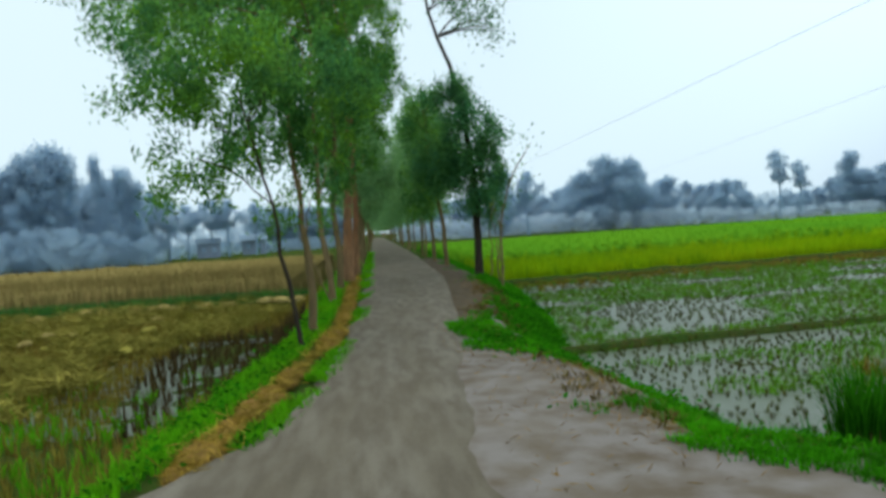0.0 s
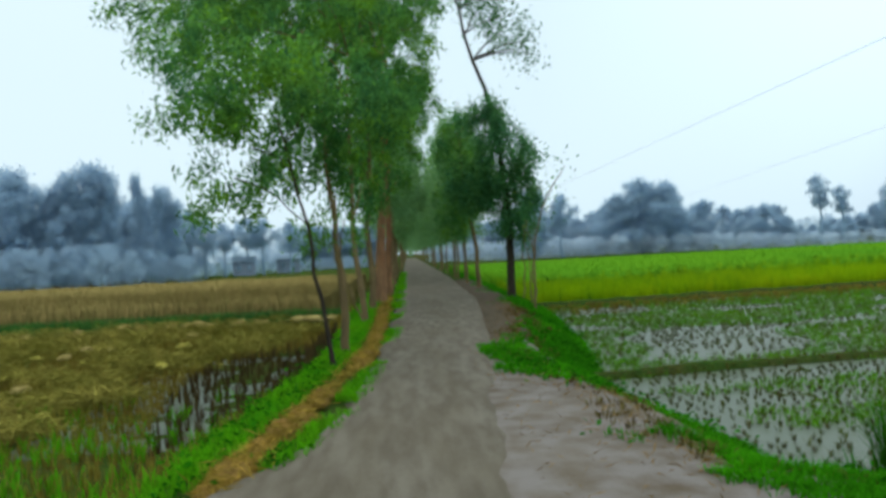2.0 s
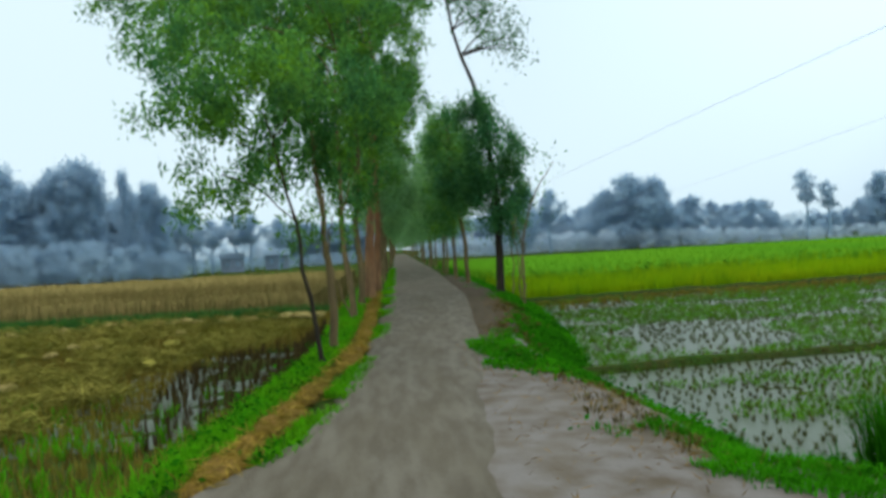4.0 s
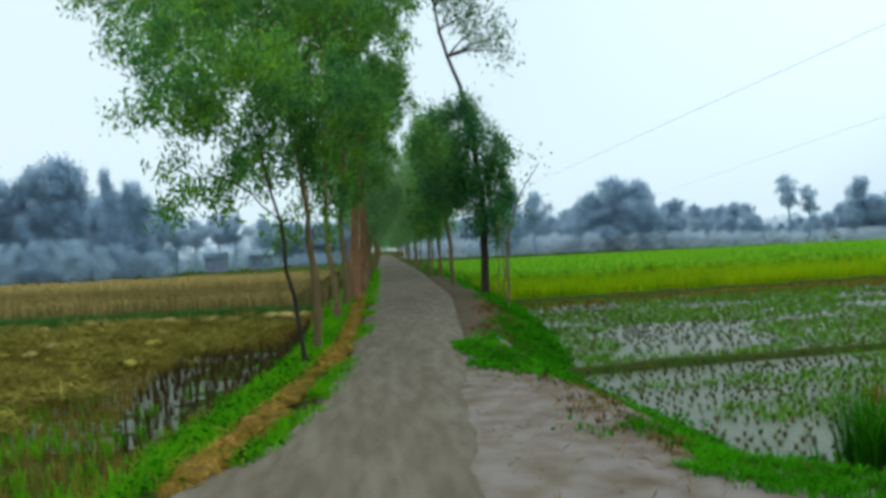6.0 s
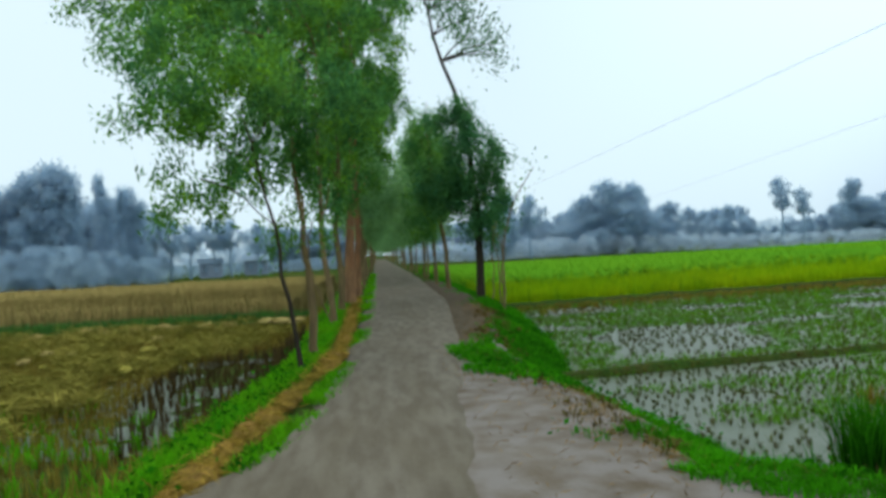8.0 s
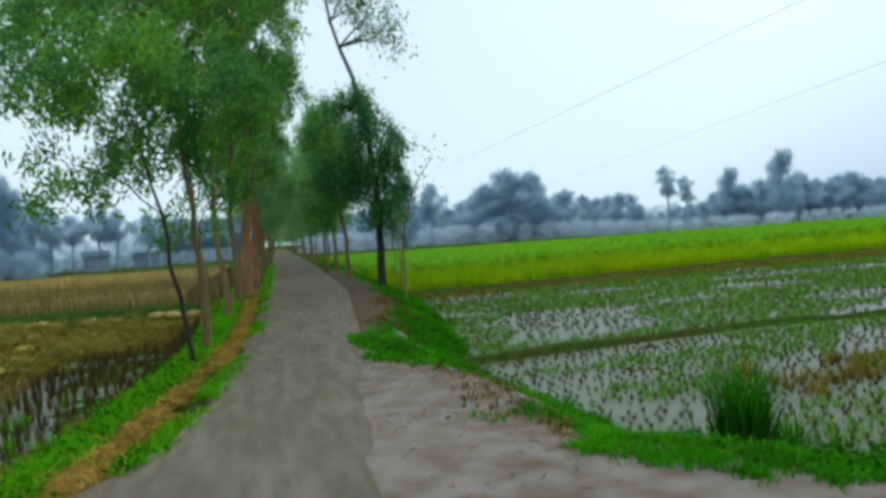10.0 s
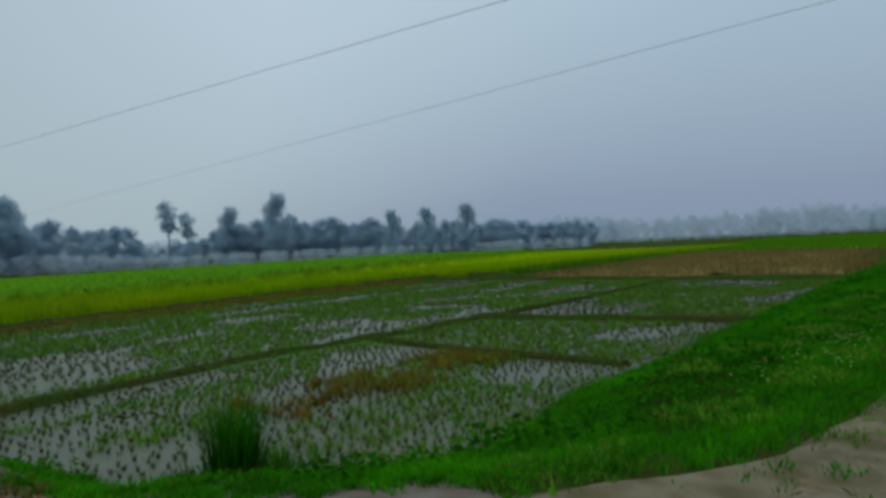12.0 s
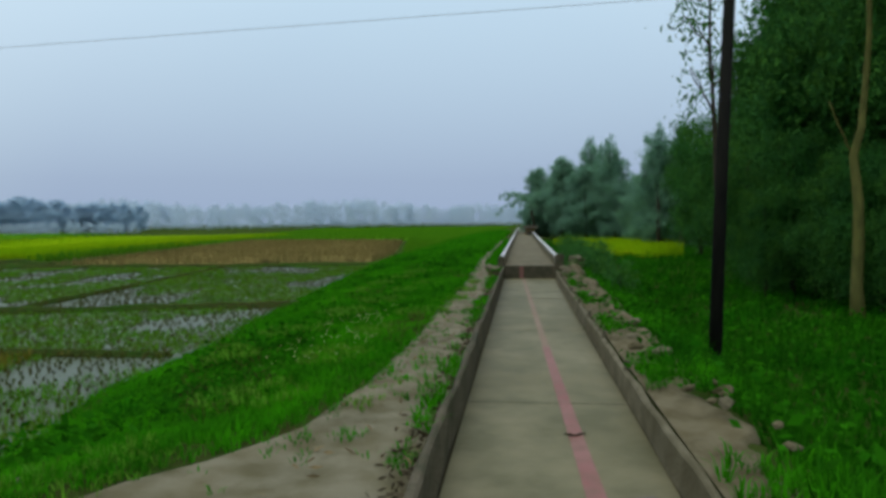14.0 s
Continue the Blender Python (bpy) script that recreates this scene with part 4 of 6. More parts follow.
def thicket(name, s, table, dist, step, kinds, label, wide=1.0, spread=6, scatter=0.16):
    """Far trees that nobody could count, joined into one."""
    out, az = [], table[0][0]
    while az < table[-1][0]:
        el, d = interp(az, table) * rng.uniform(1 - 2.2 * scatter, 1.0), interp(az, dist) + rng.uniform(-spread, spread)
        crown = [c for c in s[kinds[int(rng.integers(len(kinds)))]].children if c.name.startswith("crown")][0].data
        v = np.empty(len(crown.vertices) * 3, np.float32)
        crown.vertices.foreach_get("co", v)
        k, a, w = ((EYE - FIELD) + d * math.tan(radians(el))) / 9.8, rng.uniform(0, 6.28), wide * rng.uniform(0.8, 1.2)
        v = v.reshape(-1, 4, 3)[::4].reshape(-1, 3)
        p = polar(az + rng.uniform(-0.3, 0.3) * step, d)
        out.append((np.stack([(v[:, 0] * math.cos(a) - v[:, 1] * math.sin(a)) * k * w + p[0], (v[:, 0] * math.sin(a) + v[:, 1] * math.cos(a)) * k * w + p[1], v[:, 2] * k + FIELD - 0.3], 1),
                    np.arange(len(v)).reshape(-1, 4)))
        az += step * rng.uniform(0.75, 1.25)
    me = mesh_np(name, *join(out), s["round"].children[-1].data.materials[0])
    return tagged(new(name, me), label, "far trees", kind="stuff")


def wood(s, table, dist, step, kinds, spread=12, scatter=0.12):
    az = table[0][0]
    while az < table[-1][0]:
        el = interp(az, table) * rng.uniform(1 - 2.2 * scatter, 1.0) - 0.1
        d = interp(az, dist) + rng.uniform(-spread, spread)
        plant(s, kinds[int(rng.integers(len(kinds)))], az + rng.uniform(-0.3, 0.3) * step, el, d, rng.uniform(0.8, 1.15))
        az += step * rng.uniform(0.75, 1.25)


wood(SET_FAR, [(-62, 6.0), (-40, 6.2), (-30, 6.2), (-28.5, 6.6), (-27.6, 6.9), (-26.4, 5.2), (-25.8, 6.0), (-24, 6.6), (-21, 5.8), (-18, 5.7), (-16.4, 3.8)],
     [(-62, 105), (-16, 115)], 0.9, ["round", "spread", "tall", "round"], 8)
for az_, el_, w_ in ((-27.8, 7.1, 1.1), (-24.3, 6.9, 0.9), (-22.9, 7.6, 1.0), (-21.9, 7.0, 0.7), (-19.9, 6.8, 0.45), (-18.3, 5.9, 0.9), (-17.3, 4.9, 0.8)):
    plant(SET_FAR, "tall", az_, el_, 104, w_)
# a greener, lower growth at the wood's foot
thicket("wood_foot", SET_GROVE, [(-62, 2.0), (-28, 2.3), (-22, 2.2), (-18, 1.4), (-15.5, 0.6)], [(-62, 90), (-15, 96)], 1.0, ["round", "spread"], "bushes tinted hazy blue-green at the foot of a wood", 1.2, 4)
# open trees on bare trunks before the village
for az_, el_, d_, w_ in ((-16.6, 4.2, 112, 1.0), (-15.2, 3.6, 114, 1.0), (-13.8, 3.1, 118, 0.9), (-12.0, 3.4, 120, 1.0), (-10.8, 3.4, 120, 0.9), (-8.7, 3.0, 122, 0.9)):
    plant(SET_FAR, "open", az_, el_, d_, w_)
thicket("misty_wood", SET_FAR, [(-18, 2.4), (-12, 1.9), (-9, 1.8), (-2, 2.1)], [(-18, 165), (-2, 175)], 0.7, ["round", "spread"], "trees tinted blue-grey for mist behind the village", 1.2)
thicket("village_hedge", SET_GROVE, [(-16, 0.25), (-9, 0.1), (-2, 0.3)], [(-16, 128), (-2, 140)], 0.7, ["round", "spread"], "low haze-tinted hedge before the village", 1.3, 4)
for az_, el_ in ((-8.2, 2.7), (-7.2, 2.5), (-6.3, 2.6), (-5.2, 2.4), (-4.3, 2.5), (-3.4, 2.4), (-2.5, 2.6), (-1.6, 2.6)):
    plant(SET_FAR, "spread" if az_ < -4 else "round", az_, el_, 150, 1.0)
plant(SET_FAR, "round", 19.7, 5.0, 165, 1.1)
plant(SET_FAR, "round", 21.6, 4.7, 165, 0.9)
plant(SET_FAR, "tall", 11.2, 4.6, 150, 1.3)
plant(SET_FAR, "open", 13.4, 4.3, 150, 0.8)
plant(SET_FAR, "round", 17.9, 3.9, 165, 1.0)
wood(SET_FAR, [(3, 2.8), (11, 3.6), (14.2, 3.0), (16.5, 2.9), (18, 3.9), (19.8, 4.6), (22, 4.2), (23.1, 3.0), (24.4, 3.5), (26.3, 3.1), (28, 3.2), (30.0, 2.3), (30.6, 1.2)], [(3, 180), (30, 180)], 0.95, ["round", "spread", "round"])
# added to close gaps under the trees; its pale colour stands in for ground mist
thicket("field_hedge", SET_MIST, [(3, 1.0), (16, 1.1), (24, 0.9), (31, 0.4), (45, 0.4), (66, 0.4)], [(3, 155), (30, 165), (66, 240)], 0.7, ["round", "spread"], "haze-pale bushes added along the far side of the rice", 1.5, 4)
thicket("misty_wood", SET_MIST, [(26, 1.5), (30, 1.6), (36, 1.7), (42, 1.7)], [(26, 420), (42, 420)], 0.5, ["round", "spread"], "trees paled with haze colour, almost lost beyond the rice", 1.2, 20)
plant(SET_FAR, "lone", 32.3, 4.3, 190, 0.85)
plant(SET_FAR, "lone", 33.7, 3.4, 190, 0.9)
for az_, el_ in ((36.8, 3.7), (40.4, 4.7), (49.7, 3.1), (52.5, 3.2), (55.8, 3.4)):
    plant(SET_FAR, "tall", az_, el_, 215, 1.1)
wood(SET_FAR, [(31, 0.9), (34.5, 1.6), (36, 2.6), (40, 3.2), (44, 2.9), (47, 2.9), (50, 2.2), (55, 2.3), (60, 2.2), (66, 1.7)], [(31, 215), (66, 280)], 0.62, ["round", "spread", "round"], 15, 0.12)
thicket("misty_wood", SET_MIST, [(56, 2.0), (62, 2.3), (67, 2.1), (70, 1.7), (73, 1.9), (76, 1.9), (82, 2.2), (86, 2.0), (89, 1.4), (92, 1.7), (98, 1.6), (106, 2.0)], [(56, 360), (92, 430), (106, 430)], 0.36, ["round", "spread", "round", "tall"], "long line of trees paled with haze colour, almost lost", 1.0, 25, 0.13)
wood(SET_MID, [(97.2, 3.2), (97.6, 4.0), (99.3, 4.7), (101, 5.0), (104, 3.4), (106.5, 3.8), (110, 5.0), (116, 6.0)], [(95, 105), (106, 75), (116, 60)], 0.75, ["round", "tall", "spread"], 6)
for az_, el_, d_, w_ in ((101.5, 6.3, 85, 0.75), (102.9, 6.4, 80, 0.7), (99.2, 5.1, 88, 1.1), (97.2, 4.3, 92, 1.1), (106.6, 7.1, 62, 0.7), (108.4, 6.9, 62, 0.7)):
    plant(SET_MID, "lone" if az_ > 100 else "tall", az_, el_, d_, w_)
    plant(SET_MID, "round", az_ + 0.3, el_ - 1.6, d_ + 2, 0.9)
# behind the walk, closing the plain
wood(SET_FAR, [(130, 4.5), (180, 5), (298, 5)], [(130, 140), (298, 120)], 4.0, ["round", "spread"])
for s_ in (SET_FAR, SET_MIST, SET_MID, SET_GROVE):
    for o_ in s_.values():
        for c_ in o_.children_recursive:
            bpy.data.objects.remove(c_)
        bpy.data.objects.remove(o_)

# ---------------------------------------------------------------- pole and lines
pole = tagged(new("utility_pole"), "dark weathered utility pole beside the canal", "utility pole")
pole.location = (10.1, -3.95, -0.45)
part("post", py_mesh("post", *tube([(0, 0, -0.3), (0.0, -0.1, 3), (0.02, -0.24, 6.2)], [0.095, 0.088, 0.075], 12), M_POLE), pole)
part("crossarm", py_mesh("crossarm", *tube([(-0.5, 0.15, 5.55), (0.5, -0.55, 5.55)], [0.045, 0.045], 6), M_POLE), pole)


def wire(a, b, sag, r=0.012):
    t = np.linspace(0, 1, 40)
    p = np.outer(1 - t, a) + np.outer(t, b)
    p[:, 2] -= sag * 4 * t * (1 - t)
    ob = new("power_line", py_mesh("power_line", *tube(p, [r] * 40, 5), M_WIRE))
    return tagged(ob, "thin grey overhead power line above the fields", "power line", "power lines")


wire((10.15, -4.05, 4.85), (46.0, 168.0, 5.2), 0.0, 0.005)
wire((8.1, -12.0, 5.0), (11.5, 170.0, 5.0), 0.0, 0.005)
wire((10.15, -4.05, 4.85), (0.0, -60.0, 5.0), 0.4, 0.012)

# ---------------------------------------------------------------- sand beside the canal
cs = np.linspace(1.2, 60, 120)
sand_in = np.interp(cs, [1.2, 18, 24, 30, 60], [-0.11, -0.13, -0.55, -0.8, -0.9])
sand_out = np.interp(cs, [1.2, 3.6, 4.4, 5.6, 8, 13, 20, 28, 60], [-3.2, -2.6, -1.95, -1.2, -0.98, -0.98, -1.0, -1.25, -1.4])
north_path = new("path", strip("path", [canal_xy(s, o) for s, o in zip(cs, sand_in)], [canal_xy(s, o) for s, o in zip(cs, sand_out)], 0.03, M_PATH, 8, 0.0, 0.06, -0.07))
tagged(north_path, "pale muddy footpath along the canal wall", "footpath", kind="structure")
cs2, os_ = np.arange(1.2, STEP_AT, 0.11), np.linspace(0, 1, 15)
spoil = []
for s_ in cs2:
    outer = float(np.interp(s_, [1.2, 5, 9], [2.2, 2.3, 2.55])) + 0.32 * noise.noise(Vector((s_ * 0.9, 2, 7))) + 0.14 * noise.noise(Vector((s_ * 3.1, 5, 7)))
    for u_ in os_:
        o_ = CANAL_W + 0.095 + (outer - CANAL_W - 0.095) * u_
        lump_ = noise.noise(Vector((s_ * 1.5, o_ * 2.2, 3))) + 0.7 * noise.noise(Vector((s_ * 4.1, o_ * 4.5, 8))) + 0.35 * noise.noise(Vector((s_ * 9, o_ * 9, 2)))
        ridge = math.exp(-((u_ - 0.62) / 0.22) ** 2) * float(np.interp(s_, [3, 8, 12, 22], [0.0, 0.04, 0.13, 0.24]))
        p_ = canal_xy(s_, o_)
        spoil.append((p_[0], p_[1], -0.05 + ridge * (1 + 0.7 * lump_) + 0.045 * lump_ * (1 - (2 * u_ - 1) ** 4) - (0.10 if u_ == 1 else 0)))
ei, ej = np.meshgrid(np.arange(len(cs2) - 1), np.arange(14), indexing="ij")
ea = (ei * 15 + ej).ravel()
south_path = new("verge", smooth(mesh_np("verge", spoil, np.stack([ea, ea + 15, ea + 16, ea + 1], 1), M_VERGE)))
tagged(south_path, "eroded sandy verge with a ridge of dug-out spoil", "verge", kind="structure")


def stone(s, o, size, z, mat, label, name="stone"):
    """A worn angular lump."""
    bm = bmesh.new()
    bmesh.ops.create_icosphere(bm, subdivisions=2, radius=1)
    k = rng.uniform(0, 50)
    for v in bm.verts:
        n = 1 + 0.45 * noise.noise(v.co * 1.3 + Vector((k, 0, 0)))
        v.co = Vector((v.co.x * size * n, v.co.y * size * 0.7 * n, v.co.z * size * 0.45 * n))
    me = bpy.data.meshes.new(name)
    bm.to_mesh(me)
    bm.free()
    me.materials.append(mat)
    ob = new(name, me)
    p = canal_xy(s, o)
    ob.matrix_world = pose(p[0], p[1], z, rng.uniform(-15, 15), rng.uniform(-15, 15), rng.uniform(0, 360))
    return tagged(ob, label, "stone", "stones by the canal")


for s_, o_, z_ in ((13.6, 2.25, 0.16), (11.2, 2.35, 0.12), (21.5, 2.0, 0.24), (22.6, 2.05, 0.28), (17.4, 2.25, 0.16), (8.7, 2.3, 0.13), (23.4, -0.3, 0.2), (23.9, -0.45, 0.22), (6.3, 2.35, 0.09), (9.8, 2.1, 0.08), (15.2, 2.1, 0.12), (19.3, 2.1, 0.17)):
    stone(s_, o_, z_, 0.08, M_CONC, "broken pale concrete lump on the verge")
for _ in range(34):
    stone(rng.uniform(5, 23), rng.uniform(1.95, 2.6), rng.uniform(0.04, 0.11), 0.06, M_VERGE, "small clod of dried clay on the spoil")
for s_, o_, z_ in ((8.35, -1.55, 0.11), (4.4, -2.75, 0.04), (10.2, -1.25, 0.09), (5.1, -2.3, 0.035)):
    stone(s_, o_, z_, -0.05, M_SAND, "small whitish stone in the grass")
for s_ in (8.2, 10.4, 12.6, 14.8, 17.0, 19.2, 21.4):
    p_ = canal_xy(s_, CANAL_W + 0.05)
    post = new("wall_post", py_mesh("wall_post", *tube([(p_[0], p_[1], -0.3), (p_[0], p_[1], 0.06)], [0.045, 0.035], 6), M_CONC_DARK))
    tagged(post, "short broken concrete post on the canal wall", "post", "canal posts")

# ---------------------------------------------------------------- grass on the banks
def on_bank(p, lo=0.05, hi=0.66):
    z = bank_height(p[:, 0], p[:, 1])
    return z, (z > FIELD + lo)


def canal_so(p):
    d = p - CANAL_O
    return d @ CD, d @ CN


def scatter(x0, x1, y0, y1, per_m2, test, lo=0.03):
    n = int((x1 - x0) * (y1 - y0) * per_m2)
    p = rng.uniform((x0, y0), (x1, y1), (n, 2))
    z, ok = on_bank(p, lo)
    s, o = canal_so(p)
    ok &= test(p[:, 0], p[:, 1], s, o)
    return np.concatenate([p[ok], z[ok, None]], 1)


def off_road(x, y, s, o):
    return (x > interp(y, BANK_R) - 0.15 * rng.uniform(0, 1, len(x)) ** 2) | (x < interp(y, ROAD_L) - 0.35)


def off_sand(x, y, s, o):
    w = rng.uniform(0, 1, len(x)) ** 3 * 0.25
    north = (o < np.interp(s, [1.2, 3.6, 4.4, 5.6, 8, 13, 20, 28, 60], [-3.2, -2.6, -1.95, -1.2, -0.98, -0.98, -1.0, -1.25, -1.4]) + w)
    return north & (x > interp(y, BANK_R) - 0.1)


def north_all(x, y, s, o):
    return off_sand(x, y, s, o) & (s > 1.5)


g1 = scatter(2.4, 14, -0.8, 6.2, 230, north_all)
g2 = scatter(14, 34, -3.0, 6.0, 90, north_all)
g3 = scatter(34, 110, -10, 5.0, 14, north_all)
g3b = scatter(24, 60, -6.0, -1.5, 60, lambda x, y, s, o: (o > -0.75) & (o < -0.14))
bank_grass = new("bank_grass", mesh_np("bank_grass", *join([blades(g1, 0.10, 6, 0.05, 0.012, 0.8), spikes(g2, 0.16, 7, 0.09, 0.022, 0.8), spikes(g3, 0.35, 8, 0.3, 0.07, 0.7), spikes(g3b, 0.2, 7, 0.08, 0.03, 0.6)]), M_GRASS))
tagged(bank_grass, "thick bright green grass on the canal bank", "grass", kind="stuff")


def east_verge(x, y, s, o):
    n = np.sin(y * 1.1) * 0.25 + 0.15 * np.sin(y * 3.7 + x)
    tongue = 0.75 * np.exp(-((y - 11.2) / 1.3) ** 2) + 0.5 * np.exp(-((y - 9.0) / 0.9) ** 2) - 0.55 * np.exp(-((y - 16.8) / 2.2) ** 2)
    bare = (np.sin(y * 2.3 + 2 * x) + np.sin(y * 5.1 - 3.3 * x + 1) + 0.5 * np.sin(9 * x + 7 * y) > -0.35) & (x < interp(y, BANK_R) + 0.7) & (y < 8.4)
    return (x > interp(y, BANK_R) + 0.1 + n - tongue + 0.5 * rng.uniform(-1, 1, len(x)) ** 3 + 0.16 * np.sin(6.1 * y + 2 * np.sin(4 * x))) & (o < -2.6) & ~bare


g4 = scatter(1.2, 6, 4.4, 19, 280, east_verge)
g4[:, 2] += np.where(g4[:, 0] < interp(g4[:, 1], BANK_R) + 0.2, 0.045, 0.0)
g5 = scatter(2.2, 7, 19, 60, 60, east_verge)
def west(x, y, s, o):
    line = interp(y, [(4.0, -1.8), (5.0, -1.50), (5.5, -1.42), (6.4, -1.28), (8.2, -1.04), (10, -0.80), (12, -0.66), (16, -0.6), (24, -0.55), (60, 0.0)])
    roadside = (x < interp(y, ROAD_L) + 0.05) & (x > line + 0.24) & (np.sin(y * 1.45 + 0.4) + 0.5 * np.sin(y * 3.9) + 0.3 * np.sin(9 * x) > np.where(y < 9.5, -0.9, -0.2)) & (y > 5.4)
    return ((x < line - 0.12) | roadside) & (x > np.maximum(interp(y, BANK_L) - 1.0, line - 0.72 - 0.15 * np.sin(3 * y)))


g6 = scatter(-3.2, 0.2, 3.6, 19, 190, west)
g7 = scatter(-3.2, 0.6, 19, 60, 50, west)
verge_grass = new("verge_grass", mesh_np("verge_grass", *join([blades(g4, 0.085, 6, 0.05, 0.012, 0.8), spikes(g5, 0.17, 7, 0.09, 0.025, 0.8)]), M_GRASS))
tagged(verge_grass, "ragged green grass along the road edges", "grass", kind="stuff")

west_verge = new("verge_grass", mesh_np("verge_grass", *join([blades(g6, 0.11, 6, 0.05, 0.014, 0.7), spikes(g7, 0.17, 7, 0.09, 0.025, 0.8)]), M_FRESH))
tagged(west_verge, "fresh green grass on the stubble side of the road", "grass", kind="stuff")

dv = scatter(1.2, 5, 4.2, 20, 60, lambda x, y, s, o: (np.abs(x - interp(y, BANK_R) - 0.1 - 0.2 * np.sin(y * 1.7)) < 0.55 * rng.uniform(0, 1, len(x)) ** 1.5) & (o < -2.4))
dv[:, 2] += 0.04
verge_dry = new("verge_dry_weeds", mesh_np("verge_dry_weeds", *blades(dv, 0.07, 8, 0.07, 0.012, 1.0), M_DRY))
tagged(verge_dry, "dry trampled weeds where sand meets the verge", "weeds", kind="stuff")

bp = np.concatenate(bund_pts)
bp = np.repeat(bp, 5, axis=0) + rng.normal(0, 1, (len(bp) * 5, 3)) * [0.11, 0.11, 0.0]
bund_grass = new("bund_grass", mesh_np("bund_grass", *spikes(bp, 0.10, 5, 0.06, 0.02, 0.8), M_DRY))
tagged(bund_grass, "short grass growing on the paddy bunds", "grass", kind="stuff")


def broad_weeds(name, pts, leaf, up, per, mat, label, spread=0.12, kind="stuff", category="weeds"):
    c = np.repeat(pts, per, axis=0) + rng.normal(0, 1, (len(pts) * per, 3)) * [spread, spread, up * 0.4] + [0, 0, up]
    return tagged(new(name, mesh_np(name, *leaves(c, leaf, 0.25, 0.55), mat)), label, category, kind=kind)


patch = lambda x, y, s, o: north_all(x, y, s, o) & (np.sin(x * 0.9 + 1.2 * np.sin(y)) + np.sin(y * 1.7 + x * 0.4) > 0.35)
broad_weeds("bank_weeds", scatter(3.0, 26, -1.5, 5.8, 26, patch, 0.15), 0.075, 0.10, 9, M_LEAF_WEED, "broad-leaved green weeds among bank grass")
ev = lambda x, y, s, o: east_verge(x, y, s, o) & (np.sin(y * 1.3 + x) > 0.0)
broad_weeds("verge_weeds", np.concatenate([scatter(1.6, 5.2, 5, 22, 30, ev), scatter(-3.0, -1.0, 4, 14, 16, west)]), 0.07, 0.08, 9, M_LEAF_WEED, "creeping green weeds on the road verge")

fl = rng.uniform((8.3, 0.9), (13.8, 2.3), (170, 2))
flz = bank_height(fl[:, 0], fl[:, 1]) + 0.13
cfl = np.concatenate([fl, flz[:, None]], 1)
flowers = new("wildflowers", mesh_np("wildflowers", *leaves(np.repeat(cfl, 3, axis=0), 0.022, 0.1, 0.9), M_FLOWER))
tagged(flowers, "scattered tiny pale yellow flowers in bank grass", "wildflowers", kind="stuff")

# tall reed-like tuft at the paddy's corner
clump = tagged(new("grass_clump"), "tall dense green grass clump at the paddy corner", "grass clump")
clump.location = (4.15, 5.45, FIELD + 0.05)
cp = rng.normal(0, 0.085, (95, 3)) * [1, 1, 0]
part("tuft", mesh_np("tuft", *blades(cp, 0.74, 10, 0.05, 0.013, 0.42, 0.5), M_LEAF_WEED), clump)
cp2 = rng.normal(0, 0.32, (150, 3)) * [1.2, 0.8, 0]
part("foot_growth", mesh_np("foot_growth", *blades(cp2, 0.32, 8, 0.06, 0.016, 0.7), M_LEAF_WEED), clump)

# ---------------------------------------------------------------- west field: stubble, cut straw, hedge
def west_pts(x0, x1, y0, y1, step, keep=1.0):
    X, Y = np.meshgrid(np.arange(x0, x1, step), np.arange(y0, y1, step * 1.1), indexing="ij")
    p = np.stack([X.ravel(), Y.ravel()], 1) + rng.normal(0, step * 0.17, (X.size, 2))
    p = p[(rng.uniform(0, 1, len(p)) < keep) & (p[:, 0] < interp(p[:, 1], BANK_L) - 0.2)]
    return np.concatenate([p, (bank_height(p[:, 0], p[:, 1]))[:, None]], 1)


st = np.concatenate([west_pts(-9, -1.2, 4.2, 24.5, 0.19), west_pts(-26, -9, 4.2, 24.5, 0.28)])
wet = (st[:, 0] > np.interp(st[:, 1], [8, 10, 13, 16, 18], [-3.0, -3.6, -4.1, -4.2, -2.5])) & (st[:, 1] > 8.6) & (st[:, 1] < 17.5)
stubble = new("rice_stubble", mesh_np("rice_stubble", *spikes(st[~wet], 0.25, 9, 0.04, 0.018, 0.35), M_STUBBLE))
tagged(stubble, "rows of brown rice stubble in wet mud", "stubble", kind="stuff")
wet_p = west_pts(-4.6, -1.2, 8.6, 17.5, 0.25, 0.9)
wet_p = wet_p[wet_p[:, 0] > np.interp(wet_p[:, 1], [8, 10, 13, 16, 18], [-3.0, -3.6, -4.1, -4.2, -2.5])]
wet_stubble = new("wet_stubble", mesh_np("wet_stubble", *spikes(wet_p, 0.30, 12, 0.03, 0.02, 0.2), M_STUBBLE_WET))
tagged(wet_stubble, "dark upright rice stubble standing in water", "stubble", kind="stuff")

sw = rng.uniform((-26, 8.0), (-1.8, 24), (9000, 2))
swn = np.array([noise.noise(Vector((a * 0.45, b * 0.8, 21.0))) for a, b in sw])
edge = np.interp(sw[:, 1], [8, 11, 15, 18, 24], [-5.2, -4.6, -4.4, -3.4, -2.2])
sw = sw[(swn > 0.02) & (sw[:, 0] < edge + 0.5 * swn)]
c_ = np.repeat(np.concatenate([sw, np.full((len(sw), 1), FIELD + 0.16)], 1), 16, axis=0)
lump = np.array([noise.noise(Vector((a * 0.9 + b * 0.5, b * 1.5 - a * 0.3, 8.0))) for a, b in sw])
c_[:, 2] += np.repeat(0.62 * np.clip(lump + 0.05, 0, 0.5), 16)
